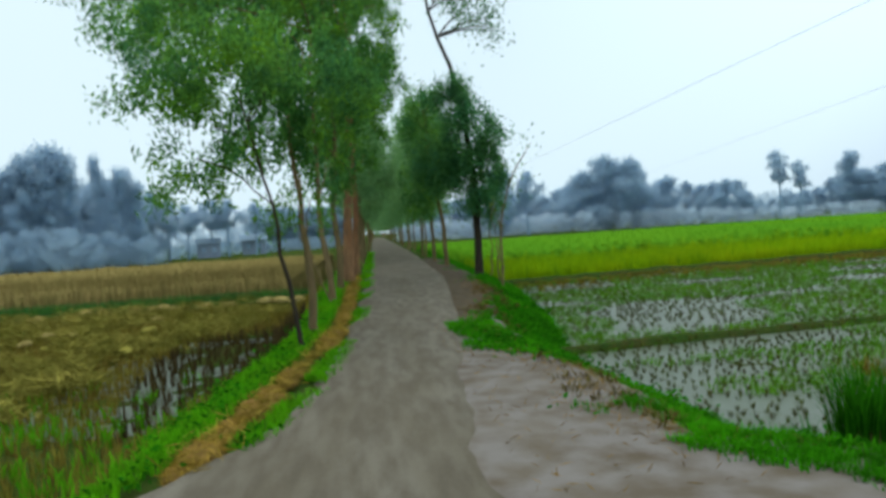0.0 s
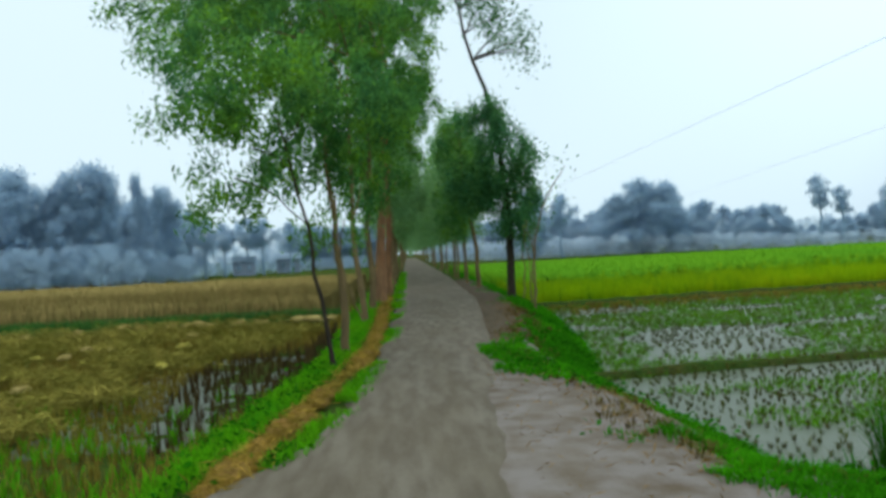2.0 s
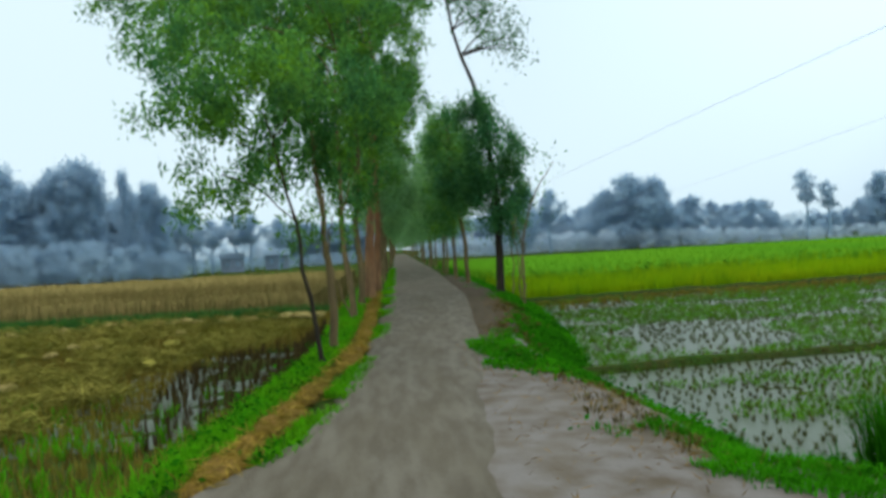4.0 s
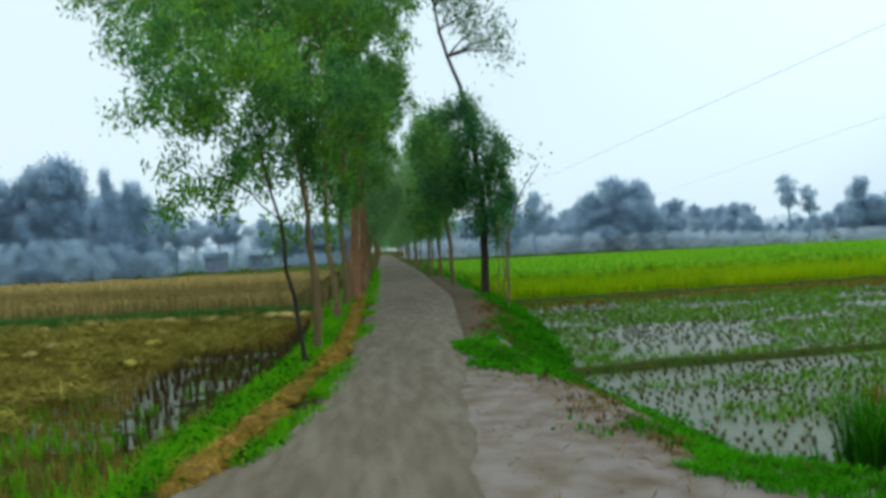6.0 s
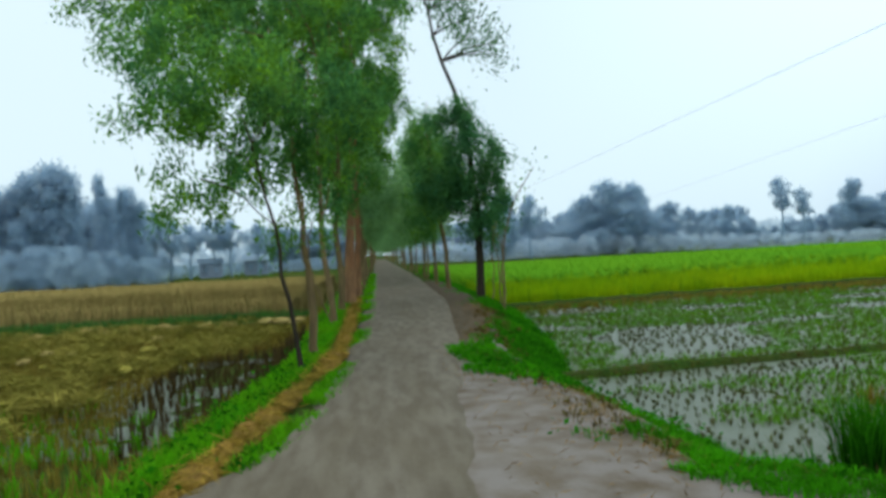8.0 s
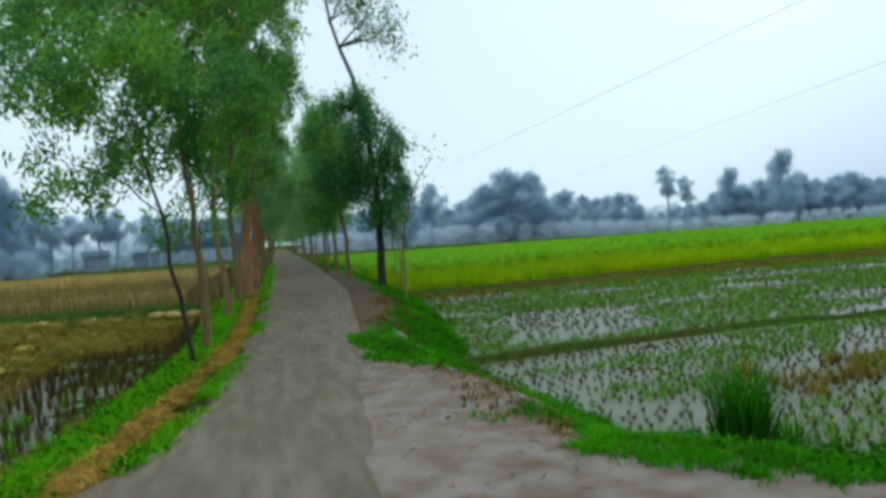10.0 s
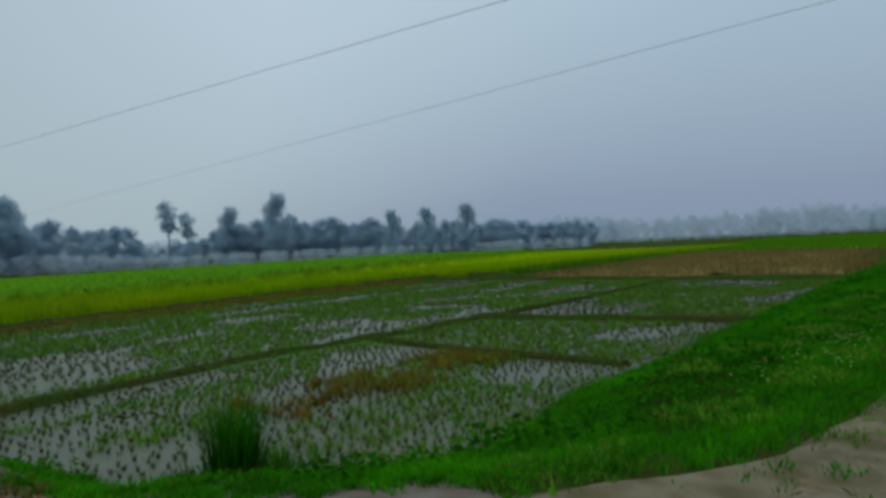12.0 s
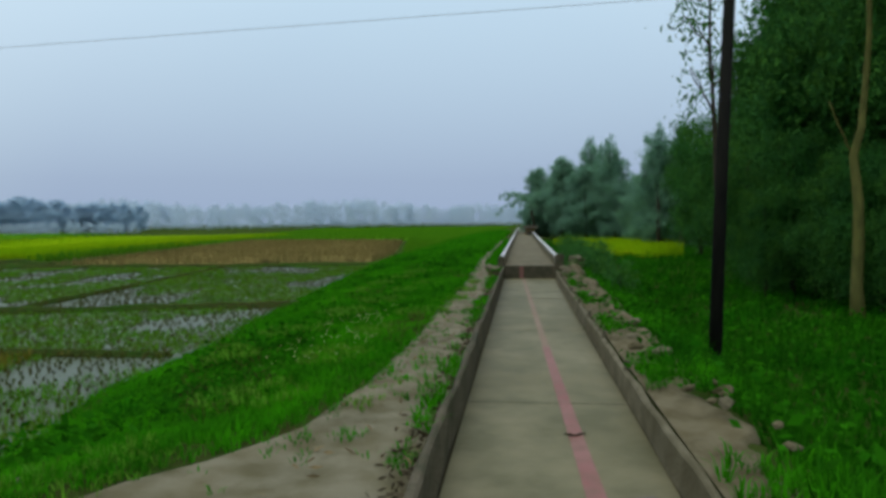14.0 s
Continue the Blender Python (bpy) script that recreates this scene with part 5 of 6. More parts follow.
c_ += rng.normal(0, 1, c_.shape) * [0.24, 0.14, 0.05]
straw = new("cut_straw", mesh_np("cut_straw", *leaves(c_, 0.42, 0.05, 0.035), M_STRAW))
tagged(straw, "loose swathes of cut rice straw drying on stubble", "cut straw", kind="stuff")

gw = np.concatenate([west_pts(-11, -1.2, 3.6, 7.6, 0.19, 0.6), west_pts(-11, -1.2, 7.6, 9.4, 0.20, 0.4), west_pts(-11, -1.2, 9.0, 12, 0.24, 0.2)])
west_grass = new("field_grass", mesh_np("field_grass", *blades(gw, 0.23, 8, 0.04, 0.028, 0.5), M_FRESH))
tagged(west_grass, "fresh green grass at the edge of the stubble", "grass", kind="stuff")

hx = rng.uniform(-60, -1.6, 5200)
hp = np.stack([hx, 25.6 + rng.normal(0, 0.32, len(hx)), np.full(len(hx), FIELD)], 1)
hedge = new("field_edge_growth", mesh_np("field_edge_growth", *spikes(hp, 0.5, 8, 0.16, 0.04, 0.6), M_LEAF_DARK))
tagged(hedge, "dark green growth along the edge of the ripe crop", "undergrowth", kind="stuff")
bund("bund_west", [(-60, 24.9), (-20, 24.8), (-1.8, 24.6)], 0.7, 0.2)


def sheaf(x, y, z, size, mat, label, group, turn, name="straw_sheaf"):
    """A small heap of straw: a lumpy core bristling with stalks."""
    root = tagged(new(name), label, "straw", group)
    root.location = (x, y, z)
    bm = bmesh.new()
    bmesh.ops.create_icosphere(bm, subdivisions=2, radius=1)
    for v in bm.verts:
        n = 1 + 0.4 * noise.noise(v.co * 1.6 + Vector((x, y, 0)))
        v.co = Vector((v.co.x * size * n, v.co.y * size * 0.55 * n, max(-0.2, v.co.z) * size * 0.4 * n))
    bmesh.ops.rotate(bm, verts=bm.verts, matrix=Matrix.Rotation(turn, 3, "Z"))
    me = bpy.data.meshes.new("core")
    bm.to_mesh(me)
    bm.free()
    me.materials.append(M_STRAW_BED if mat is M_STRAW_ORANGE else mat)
    part("core", me, root)
    k = 260
    d = rng.normal(size=(k, 3))
    d /= np.linalg.norm(d, axis=1)[:, None]
    c = d * [size * 0.95, size * 0.55, size * 0.4]
    c[:, 2] = np.abs(c[:, 2])
    ca, sa = math.cos(turn), math.sin(turn)
    c = np.stack([c[:, 0] * ca - c[:, 1] * sa, c[:, 0] * sa + c[:, 1] * ca, c[:, 2]], 1)
    part("straw_skin", mesh_np("straw_skin", *leaves(c, size * 0.6, 0.1, 0.03), mat), root)
    return root


for k in range(13):
    sheaf(-9.4 + 0.62 * k + rng.uniform(-0.3, 0.3), 24.3 + rng.uniform(-0.4, 0.3), FIELD + 0.25, rng.uniform(0.24, 0.42), M_STRAW_PALE, "small pale straw sheaf at the field edge", "straw sheaves", rng.uniform(0, 3))
for k in range(6):
    sheaf(-17 + 1.3 * k + rng.uniform(-0.4, 0.4), 22.5 + rng.uniform(-1.2, 1.6), FIELD + 0.18, rng.uniform(0.3, 0.45), M_STRAW_PALE, "small pale straw sheaf on the stubble", "straw sheaves", rng.uniform(0, 3))
for k in range(34):
    y_ = rng.uniform(9.5, 22)
    sheaf(rng.uniform(-0.75 * y_ - 3, -5.0), y_, FIELD + 0.26, rng.uniform(0.13, 0.24), M_STRAW_PALE if k % 2 else M_STRAW, "small pale straw sheaf on the stubble", "straw sheaves", rng.uniform(0, 3))
# wet straw dumped in a ridge along the road's west edge
STRAW_LINE = [(5.0, -1.50), (5.5, -1.42), (6.4, -1.28), (8.2, -1.04), (10, -0.80), (12, -0.66), (16, -0.6), (24, -0.55)]
yy_ = 5.1
while yy_ < 24:
    gap_here = math.sin(yy_ * 1.9) < -0.45 and yy_ > 7
    if not gap_here:
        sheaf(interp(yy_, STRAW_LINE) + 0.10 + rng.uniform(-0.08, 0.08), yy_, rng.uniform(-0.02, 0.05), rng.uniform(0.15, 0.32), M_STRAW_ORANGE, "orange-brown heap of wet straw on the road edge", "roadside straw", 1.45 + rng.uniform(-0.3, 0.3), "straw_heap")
    yy_ += rng.uniform(0.26, 0.46)
ly = rng.uniform(4.9, 26.0, 3600)
lx = interp(ly, STRAW_LINE) + 0.10 + rng.normal(0, 0.085, len(ly))
loose = new("loose_straw", mesh_np("loose_straw", *leaves(np.stack([lx, ly, np.maximum(bank_height(lx, ly), -0.1) + 0.07 + 0.09 * rng.uniform(0, 1, len(ly)) ** 2], 1), 0.2, 0.05, 0.04), M_STRAW_ORANGE))
tagged(loose, "loose orange-brown straw strewn along the road edge", "straw", kind="stuff")
# stray straws and clods on the sandy shoulder
lit = np.concatenate([rng.uniform((0.9, 3.8), (2.4, 12), (420, 2)), np.stack([interp(np.linspace(4.4, 22, 1500), BANK_R) - np.abs(rng.normal(0, 0.28, 1500)), np.linspace(4.4, 22, 1500)], 1)])
lit = lit[lit[:, 0] < interp(lit[:, 1], BANK_R)]
litter = new("straw_litter", mesh_np("straw_litter", *leaves(np.concatenate([lit, np.full((len(lit), 1), 0.058)], 1), 0.1, 0.0, 0.08), M_STRAW_BED))
tagged(litter, "stray bits of straw trodden into the shoulder", "litter", kind="stuff")

# ---------------------------------------------------------------- wood south of the canal
under = rng.uniform((4, -34), (60, -2.2), (26000, 2))
us, uo = canal_so(under)
under = under[(uo > 2.45 + 0.25 * np.sin(us * 1.3)) & (rng.uniform(0, 1, len(under)) < np.clip(14 / np.maximum(us, 6), 0.2, 1))]
under = np.concatenate([under, bank_height(under[:, 0], under[:, 1])[:, None]], 1)
und = new("wood_floor_grass", mesh_np("wood_floor_grass", *spikes(under, 0.30, 9, 0.2, 0.04, 0.7), M_LEAF_WEED))
tagged(und, "lush green grass and weeds below the wood", "undergrowth", kind="stuff")
uw = under[rng.uniform(0, 1, len(under)) < 0.42]
broad_weeds("wood_floor_weeds", uw, 0.13, 0.22, 8, M_LEAF_WEED, "broad-leaved undergrowth at the wood's edge", 0.2, category="undergrowth")

WOODS = "dense dark green tree at the wood's edge"
w1 = tree("wood_tree", (0, 0, -600), [(0.1, 0, 2.5), (-0.1, 0.1, 5.0), (0.1, 0, 9.5)], 0.16,
          [(0, 0, 9.5, 2.2, 2.2, 2.2), (0.9, 0.6, 6.6, 2.2, 2.2, 1.9), (-1.1, -0.5, 6.4, 2.1, 2.2, 1.8), (0.2, -0.3, 3.8, 2.2, 2.2, 1.6), (0, 0.3, 1.7, 2.1, 2.0, 1.3)], WOODS, 0.22, M_LEAF_DARK, M_BARK_DARK, 24, per=80, spread=0.26, strand=0.4, group="wood trees")
w2 = tree("wood_tree", (0, 0, -600), [(0, 0, 2.5), (0.2, 0.1, 5.0), (0.1, 0, 8.0)], 0.14,
          [(0, 0, 7.6, 1.9, 1.9, 1.9), (0.9, 0.6, 5.2, 1.8, 1.9, 1.6), (-1.0, -0.5, 4.8, 1.9, 1.9, 1.5), (0.2, -0.3, 2.6, 2.1, 2.0, 1.6)], WOODS, 0.20, M_LEAF_DARK, M_BARK_DARK, 24, per=80, spread=0.26, strand=0.4, group="wood trees")
for az_, d_, k_, s_ in ((109.8, 47, w2, 1.0), (111.0, 42, w2, 0.85), (116.4, 33, w1, 0.9), (117.6, 30, w1, 1.0), (118.6, 28, w1, 1.05), (120.2, 29, w1, 1.2), (122.6, 26, w1, 1.15), (124, 25, w1, 1.1), (126, 22, w1, 1.1), (129, 21, w2, 1.2), (133, 21, w1, 1.1),
                       (113.0, 52, w1, 0.9), (118, 40, w1, 1.2), (119, 40, w1, 1.4), (123, 38, w1, 1.4), (127, 33, w1, 1.3), (138, 24, w1, 1.1), (145, 26, w1, 1.2), (114.6, 22, w2, 0.36), (119.2, 21, w2, 0.42), (120.5, 20, w2, 0.45), (121.9, 19.5, w2, 0.4), (124.2, 18.5, w2, 0.42), (113.4, 25.5, w2, 0.55), (116.4, 23.5, w2, 0.6), (117.9, 24.5, w2, 0.55)):
    p_ = polar(az_, d_)
    copy_thing(k_, pose(p_[0], p_[1], FIELD, 0, 0, rng.uniform(0, 360)) @ Matrix.Scale(s_ * rng.uniform(0.93, 1.07), 4))
for o_ in (w1, w2):
    for c_ in o_.children_recursive:
        bpy.data.objects.remove(c_)
    bpy.data.objects.remove(o_)
pale = tree("pale_trunk_tree", (15.55, -9.2, FIELD + 0.05), [(-0.05, 0.05, 2.4), (0.0, 0.12, 3.6), (0.05, -0.15, 5.4), (0.1, -0.25, 9.6)], 0.12,
            [(0, -0.3, 10.2, 2.2, 2.0, 1.5), (-1.0, -1.2, 8.2, 0.8, 0.8, 0.6)], "tall tree with a smooth pale yellowish trunk", 0.22, M_LEAF_DARK, M_BARK_PALE, 40, per=36)
part("limb", py_mesh("limb", *tube(bent([(0.0, 0.1, 3.55), (0.1, 0.35, 4.1), (0.2, 0.6, 4.9)], 7, 0.02), np.linspace(0.032, 0.01, 7), 7), M_BARK_PALE), pale, "pale forked limb")
tree("eucalyptus_tree", (18.65, -7.25, FIELD), [(0.0, 0, 3.0), (0.1, 0.1, 5.5), (-0.2, 0.3, 8.5)], 0.09,
     [(-0.1, 0.75, 7.7, 0.5, 0.5, 0.7), (-0.2, 0.7, 6.0, 0.4, 0.35, 0.5), (0.3, -0.3, 6.8, 0.7, 0.6, 0.9), (0.4, -0.8, 5.0, 0.8, 0.8, 1.0), (0.2, 0.3, 8.9, 0.9, 0.8, 0.6)], "slender tree with sparse hanging leaves behind the pole", 0.2, M_LEAF_DARK, M_BARK_DARK, 30, per=18, limbs=2, spread=0.22)
for s_, o_, k_ in ((26.0, 2.9, 1.2), (23.5, 3.0, 1.1), (27.6, 3.4, 1.3), (29.0, 2.9, 1.2), (33, 3.2, 1.0), (38, 3.4, 1.1), (44, 3.6, 1.2), (20.5, 3.4, 0.8)):
    p_ = canal_xy(s_, o_)
    tree("bush", (p_[0], p_[1], FIELD + 0.3), [(0.05, 0, 0.4), (0, 0.05, 0.8)], 0.03,
         [(0, 0, 0.55 * k_, 0.8 * k_, 0.7 * k_, 0.5 * k_), (0.4, 0.2, 0.4 * k_, 0.6 * k_, 0.6 * k_, 0.4 * k_)], "low dark green bush beside the canal", 0.12, M_LEAF_DARK, M_BARK_DARK, 90, per=24, spread=0.12, group="canal bushes", category="bush")


def in_corner_rice(x, y):
    az = np.degrees(np.arctan2(x, y))
    d = np.hypot(x, y)
    return (az > 98.6) & (az < 108.5) & (d > 44) & (d < 78)


crop("rice_field", in_corner_rice, (38, 78), (-26, -5), -0.1, 0.4, M_PADDY_YELLOW, M_YELLOW_UNDER, "yellow-green rice plot below the wood", "rice crop", 400, 0.45, far_step=0.5, bw=0.05)

# ---------------------------------------------------------------- palm and hut at the canal's far end
palm = tagged(new("palm_tree"), "small palm with drooping dark fronds", "palm")
pp = polar(96.9, 86)
palm.location = (pp[0], pp[1], FIELD)
part("trunk", py_mesh("trunk", *tube([(0, 0, -0.2), (0.05, 0.1, 2.4), (-0.1, 0.5, 4.9)], [0.2, 0.16, 0.13], 8), M_BARK_DARK), palm)
for k in range(11):
    a = 2 * math.pi * k / 11 + 0.2
    L_ = 4.0
    t = np.linspace(0, 1, 9)
    rib = np.stack([np.cos(a) * L_ * t - 0.1, np.sin(a) * L_ * t + 0.5, 4.9 + (1.9 + 1.1 * math.sin(2.4 * k)) * t - 2.4 * t ** 2], 1)
    v, f = tube(rib, np.linspace(0.025, 0.006, 9), 5)
    c = np.repeat(rib[1:], 10, axis=0) + rng.normal(0, 0.08, (8 * 10, 3))
    lv, lf = leaves(c, 0.8, 0.9, 0.14)
    vv = np.concatenate([np.array(v), lv])
    me = bpy.data.meshes.new("frond")
    me.from_pydata(vv.tolist(), [], [tuple(dict.fromkeys(q)) for q in f] + [tuple(int(i) + len(v) for i in q) for q in lf])
    # fronds take the mid-distance leaf colour with its haze tint
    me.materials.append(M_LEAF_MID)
    part("frond", me, palm)


def house(name, az, dist, w, d, h, wall, roof, label, windows=2):
    """A small village house: walls, a pitched roof and window openings drawn as boxes, black or haze-tinted."""
    root = tagged(new(name), label, "house")
    p = polar(az, dist)
    root.matrix_world = pose(p[0], p[1], FIELD, 0, 0, -az)

    def box(nm, x0, x1, y0, y1, z0, z1, m, parent):
        bm = bmesh.new()
        bmesh.ops.create_cube(bm, size=1)
        for v in bm.verts:
            v.co = Vector(((x0 + x1) / 2 + v.co.x * (x1 - x0), (y0 + y1) / 2 + v.co.y * (y1 - y0), (z0 + z1) / 2 + v.co.z * (z1 - z0)))
        bmesh.ops.bevel(bm, geom=list(bm.edges), offset=0.02, segments=1, affect="EDGES")
        me = bpy.data.meshes.new(nm)
        bm.to_mesh(me)
        bm.free()
        me.materials.append(m)
        return part(nm, me, parent)

    box("wall", -w / 2, w / 2, -d / 2, d / 2, 0, h, wall, root)
    rv = [(-w / 2 - 0.3, -d / 2 - 0.3, h), (w / 2 + 0.3, -d / 2 - 0.3, h), (w / 2 + 0.3, d / 2 + 0.3, h), (-w / 2 - 0.3, d / 2 + 0.3, h), (-w / 2 - 0.3, 0, h + d * 0.3), (w / 2 + 0.3, 0, h + d * 0.3)]
    part("roof", py_mesh("roof", rv, [(0, 1, 5, 4), (2, 3, 4, 5), (1, 2, 5), (3, 0, 4), (0, 3, 2, 1)], roof, False), root)
    for k in range(windows):
        x = (k - (windows - 1) / 2) * w / max(windows, 1) * 0.9
        box("window", x - 0.35, x + 0.35, -d / 2 - 0.03, -d / 2 + 0.05, h * 0.4, h * 0.75, M_LEAF_FAR if wall is M_PLASTER else M_BLACK, root)
    return root


# walls, roofs and windows of both houses carry haze in their colour
house("village_house", -12.3, 121, 3.6, 3.0, 2.3, M_PLASTER, M_LEAF_FAR, "whitewashed house tinted pale with haze, among misty trees")
house("village_house", -8.9, 127, 4.0, 3.5, 2.5, M_PLASTER, M_LEAF_FAR, "whitewashed house tinted pale with haze, among misty trees")
block = tagged(new("concrete_block"), "pale broken concrete block beside the canal step", "concrete block")
bm = bmesh.new()
bmesh.ops.create_cube(bm, size=1)
bmesh.ops.bevel(bm, geom=list(bm.edges), offset=0.08, segments=2, affect="EDGES")
for v in bm.verts:
    n = noise.noise(v.co * 2.3)
    v.co = Vector((v.co.x * 0.5 * (1 + 0.3 * n), v.co.y * 0.42 * (1 + 0.3 * n), (v.co.z + 0.45) * 0.62 * (1 + 0.25 * n)))
me = bpy.data.meshes.new("concrete_block")
bm.to_mesh(me)
bm.free()
me.materials.append(M_CONC)
p_ = canal_xy(STEP_AT - 0.3, 2.45)
block.matrix_world = pose(p_[0], p_[1], -0.14, 3, -4, 22)
part("block", me, block)


house("pump_hut", 96.6, 80, 1.1, 1.0, 1.55, M_BARK, M_BARK_DARK, "small brown brick hut beside the canal", 1)

# ---------------------------------------------------------------- the umbrella over the camera
U_AZ, U_TILT, U_R = radians(76.9), radians(35), 0.50
umbrella = tagged(new("umbrella"), "navy blue umbrella tilted forward with black rib tips", "umbrella")
tip_at = Vector((0.095 + 0.18 * math.sin(U_AZ), -0.042 + 0.18 * math.cos(U_AZ), 1.695 + 0.18 * math.tan(radians(16.3))))
fw = Vector((math.sin(U_AZ), math.cos(U_AZ), 0))
umbrella.matrix_world = Matrix.Translation(tip_at) @ Matrix.Rotation(-U_AZ, 4, "Z") @ Matrix.Rotation(-U_TILT, 4, "X") @ Matrix.Translation((0, -U_R, 0))


def rim(k, r=U_R, z=0.0):
    a = math.pi / 2 + k * math.pi / 4
    return Vector((math.cos(a) * r, math.sin(a) * r, z))


for k in range(8):
    rows_ = 7
    verts, faces = [], []
    for i in range(rows_):
        u = i / (rows_ - 1)
        z = 0.20 * (1 - u ** 2)
        a, b = rim(k, U_R * u, z), rim(k + 1, U_R * u, z)
        for j in range(6):
            q = j / 5
            p = a.lerp(b, q)
            inward = 1 - 0.10 * 4 * q * (1 - q) * u
            verts.append((p.x * inward, p.y * inward, p.z + 0.02 * 4 * q * (1 - q) * u))
    for i in range(rows_ - 1):
        for j in range(5):
            c = i * 6 + j
            faces.append((c, c + 1, c + 7, c + 6))
    part("panel", py_mesh("panel", verts, faces, M_NYLON), umbrella)
    rib = [rim(k, U_R * u, 0.20 * (1 - u ** 2) - 0.006) for u in np.linspace(0.02, 1, 8)]
    part("rib", py_mesh("rib", *tube(rib, [0.0012] * 8, 5), M_BLACK), umbrella)
    e = rim(k, 1, 0)
    part("rib_tip", py_mesh("rib_tip", *tube([rim(k, U_R - 0.012, 0.006), rim(k, U_R + 0.001, -0.001), rim(k, U_R + 0.005, -0.004)], [0.0016, 0.0009, 0.0006], 6), M_BLACK), umbrella)
part("shaft", py_mesh("shaft", *tube([(0, 0, 0.22), (0, 0, -(umbrella.matrix_world.translation.z - 0.03) / math.cos(U_TILT))], [0.005, 0.006], 8), M_BLACK), umbrella)
part("handle", py_mesh("handle", *tube([(0, 0, -0.5), (0, 0, -0.62), (0.03, 0, -0.66), (0.06, 0, -0.62)], [0.012] * 4, 8), M_BLACK), umbrella)

# grass and debris against the canal walls
wg = np.array([(*canal_xy(s, o), 0.0) for s, o in zip(rng.uniform(3.0, 24, 420), -0.12 - np.abs(rng.normal(0, 0.13, 420)))])
wg = wg[np.sin(wg[:, 0] * 1.1) + rng.uniform(-0.6, 0.6, len(wg)) > 0.1]
wg2 = np.array([(*canal_xy(s, o), -0.04) for s, o in zip(rng.uniform(3.0, 24, 1900), rng.uniform(1.9, 2.75, 1900))])
wg2 = wg2[np.sin(wg2[:, 0] * 1.7 + 1) + rng.uniform(-0.5, 0.5, len(wg2)) > 0.35]
wall_grass = new("wall_foot_grass", mesh_np("wall_foot_grass", *blades(np.concatenate([wg, wg2]), 0.14, 8, 0.07, 0.014, 0.8), M_GRASS))
tagged(wall_grass, "straggling grass at the foot of the canal walls", "grass", kind="stuff")
db = np.array([(*canal_xy(s, o), 0.05) for s, o in zip(rng.uniform(3.0, 22, 260), rng.uniform(-1.0, -0.15, 260))])
debris = new("path_debris", mesh_np("path_debris", *leaves(db, 0.09, 0.0, 0.2), M_BARK))
tagged(debris, "dark twigs and dead leaves on the footpath", "litter", kind="stuff")

# turf creeping over the near shoulder
tc = rng.uniform((1.7, 2.2), (4.6, 6.0), (5200, 2))
rag = 0.10 * np.sin(9.0 * tc[:, 1] + 4 * np.sin(3 * tc[:, 0])) + 0.25 * rng.uniform(-1, 1, len(tc)) ** 3
tc = tc[(tc[:, 0] > interp(tc[:, 1], [(2.2, 4.1), (2.5, 4.0), (3.15, 3.6), (3.6, 3.0), (4.0, 2.5), (4.6, 2.1), (5.0, 2.4), (5.6, 2.7), (6.5, 3.0)]) + rag) & (tc[:, 0] < interp(tc[:, 1], BANK_R) + 0.15)]
creep = new("creeping_turf", mesh_np("creeping_turf", *blades(np.concatenate([tc, np.full((len(tc), 1), 0.035)], 1), 0.065, 7, 0.05, 0.012, 0.95), M_GRASS))
tagged(creep, "short green turf creeping over the sandy shoulder", "grass", kind="stuff")

# rougher growth breaking up the bank's turf
rough = lambda x, y, s, o: north_all(x, y, s, o) & (np.sin(x * 0.7 + 2.1 * np.sin(y * 0.8)) + np.sin(y * 2.3 - x * 0.5) > 1.05)
dry = scatter(3.0, 30, -2.0, 5.6, 22, rough, 0.1)
dry_weeds = new("dry_weeds", mesh_np("dry_weeds", *spikes(dry, 0.15, 9, 0.09, 0.016, 0.9), M_STUBBLE_WET))
tagged(dry_weeds, "brownish dry weeds in patches on the bank", "weeds", kind="stuff")
tall = lambda x, y, s, o: north_all(x, y, s, o) & (np.sin(x * 1.3 + 1.0) + np.sin(y * 1.9 + x * 0.3) > 1.2)
broad_weeds("tall_weeds", scatter(5.0, 40, -3.0, 5.4, 9, tall, 0.12), 0.11, 0.2, 14, M_LEAF_WEED, "taller leafy weeds standing out of bank grass", 0.14)
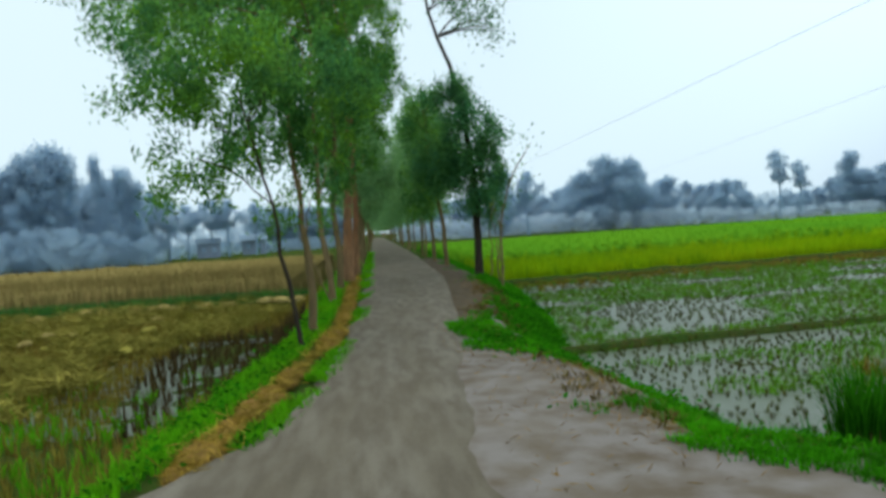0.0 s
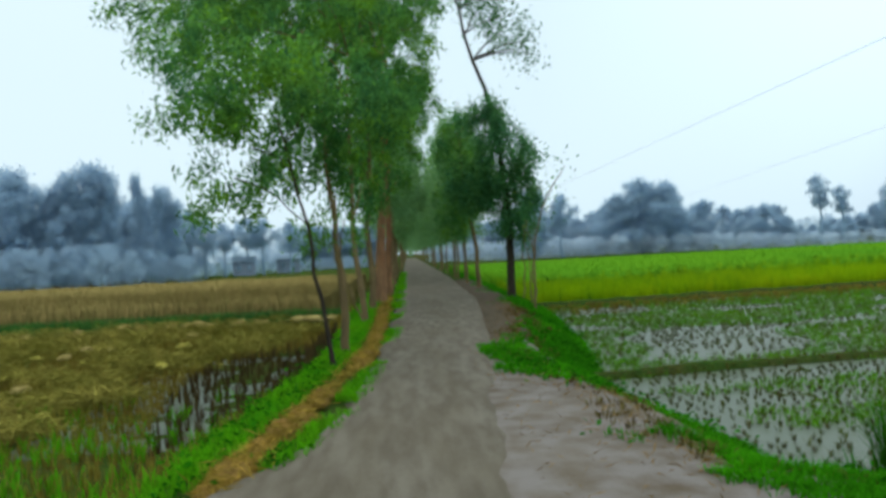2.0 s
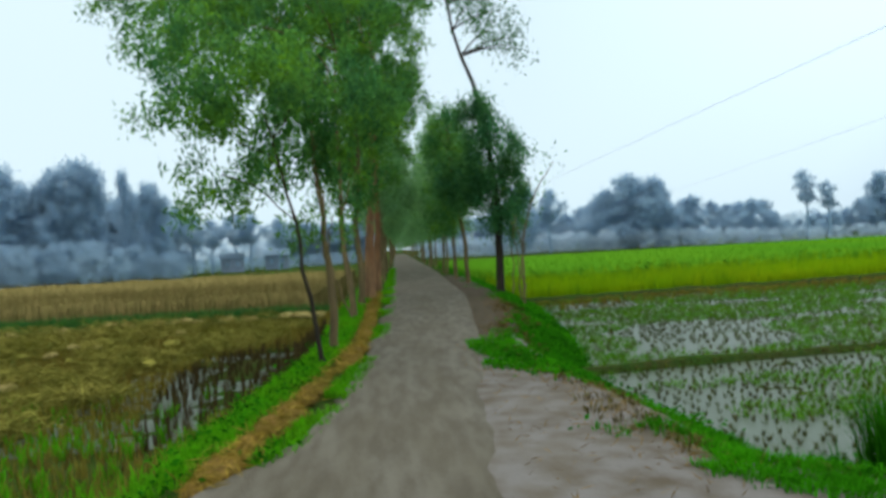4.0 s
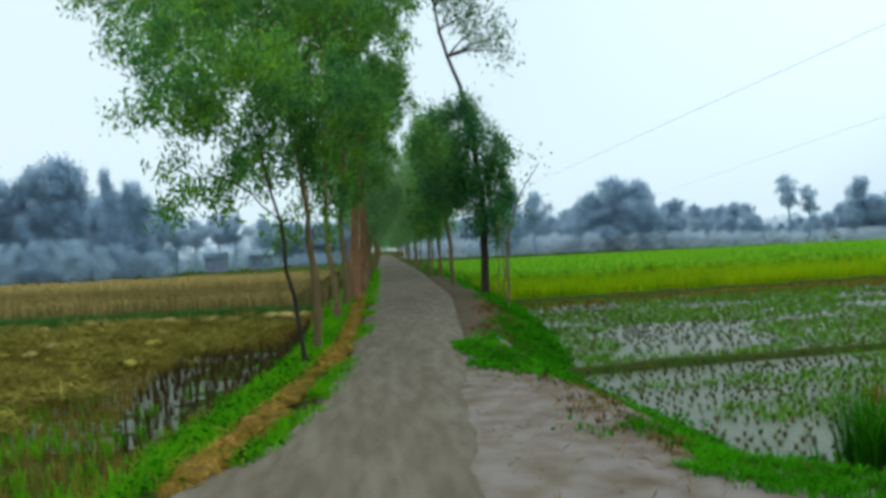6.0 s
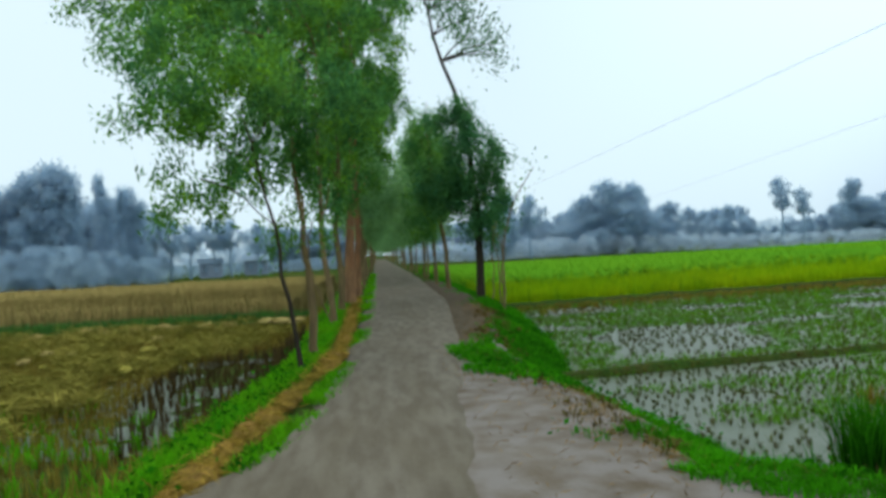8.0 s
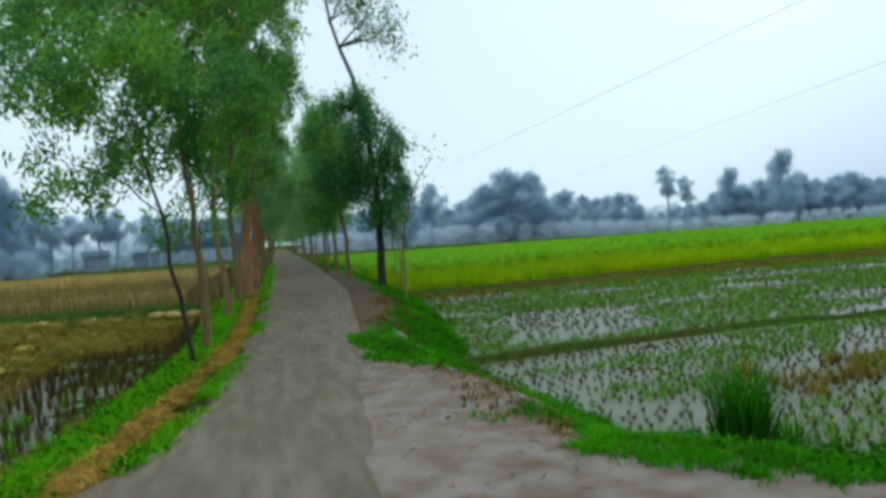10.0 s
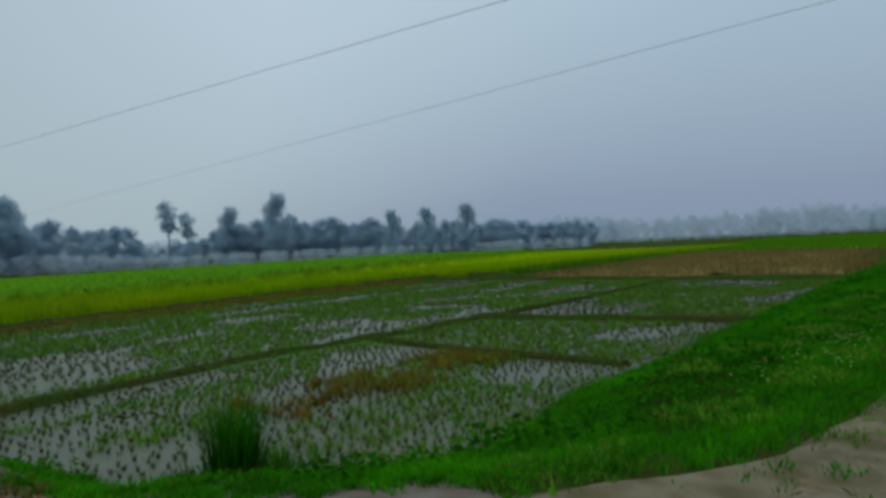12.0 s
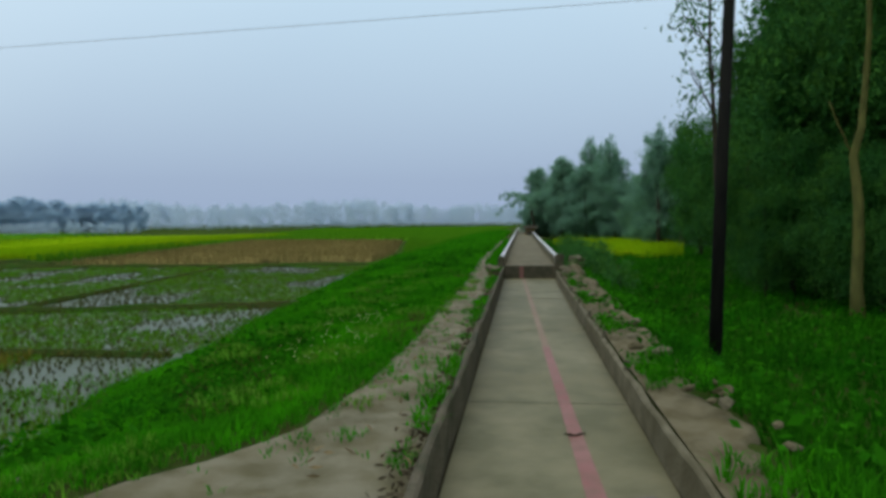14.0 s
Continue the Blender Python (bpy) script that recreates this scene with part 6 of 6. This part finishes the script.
fringe = lambda x, y, s, o: (o < np.interp(s, [1.2, 3.6, 4.4, 5.6, 8, 13, 20, 28, 60], [-3.2, -2.6, -1.95, -1.2, -0.98, -0.98, -1.0, -1.25, -1.4]) + 0.45) & (o > -3.4) & (s > 3.2) & (np.sin(x * 3.1) + np.sin(y * 4.3 + x) > 0.5) & (x > interp(y, BANK_R) - 0.4)
fr = scatter(2.4, 24, -2.0, 3.6, 60, fringe, 0.4)
fr[:, 2] = np.maximum(fr[:, 2], 0.03)
path_fringe = new("path_fringe", mesh_np("path_fringe", *blades(fr, 0.07, 6, 0.06, 0.012, 0.9), M_OLIVE))
tagged(path_fringe, "thin trodden grass at the edge of the footpath", "grass", kind="stuff")

pw_s, pw_o = rng.uniform(2.4, 20, 900), rng.uniform(0, 1, 900)
pw_o = np.where(pw_o < 0.55, -0.1 - 0.30 * pw_o, -0.45 - (0.55 + 1.6 * np.clip((5.5 - pw_s) / 3, 0, 1)) * (pw_o - 0.55) / 0.45)
keep_ = np.sin(pw_s * 2.7) + np.sin(pw_s * 6.1 + pw_o * 9) + rng.uniform(-0.5, 0.5, 900) > 0.45
pw = np.array([(*canal_xy(a, b), 0.035) for a, b in zip(pw_s[keep_], pw_o[keep_])])
path_weeds = new("path_weeds", mesh_np("path_weeds", *blades(pw, 0.045, 7, 0.07, 0.012, 1.0), M_GRASS))
tagged(path_weeds, "sparse low weeds growing through the footpath", "weeds", kind="stuff")
cr = np.array([(*canal_xy(a, b), 0.05) for a, b in zip(rng.uniform(2.6, 23, 1100), -0.09 - np.abs(rng.normal(0, 0.10, 1100)))])
wall_litter = new("wall_litter", mesh_np("wall_litter", *leaves(cr, 0.07, 0.1, 0.35), M_LOAM))
tagged(wall_litter, "dark leaf litter heaped along the canal wall", "litter", kind="stuff")
sp_s = rng.uniform(5, 23.5, 420)
sp_o = rng.uniform(1.85, 2.7, 420)
sp_k = np.sin(sp_s * 1.9 + 3 * sp_o) + rng.uniform(-0.6, 0.6, 420) > 0.5
sp = np.array([(*canal_xy(a, b), 0.02) for a, b in zip(sp_s[sp_k], sp_o[sp_k])])
spoil_weeds = broad_weeds("spoil_weeds", sp, 0.06, 0.09, 10, M_LEAF_WEED, "low green weeds rooted in the spoil ridge", 0.09)
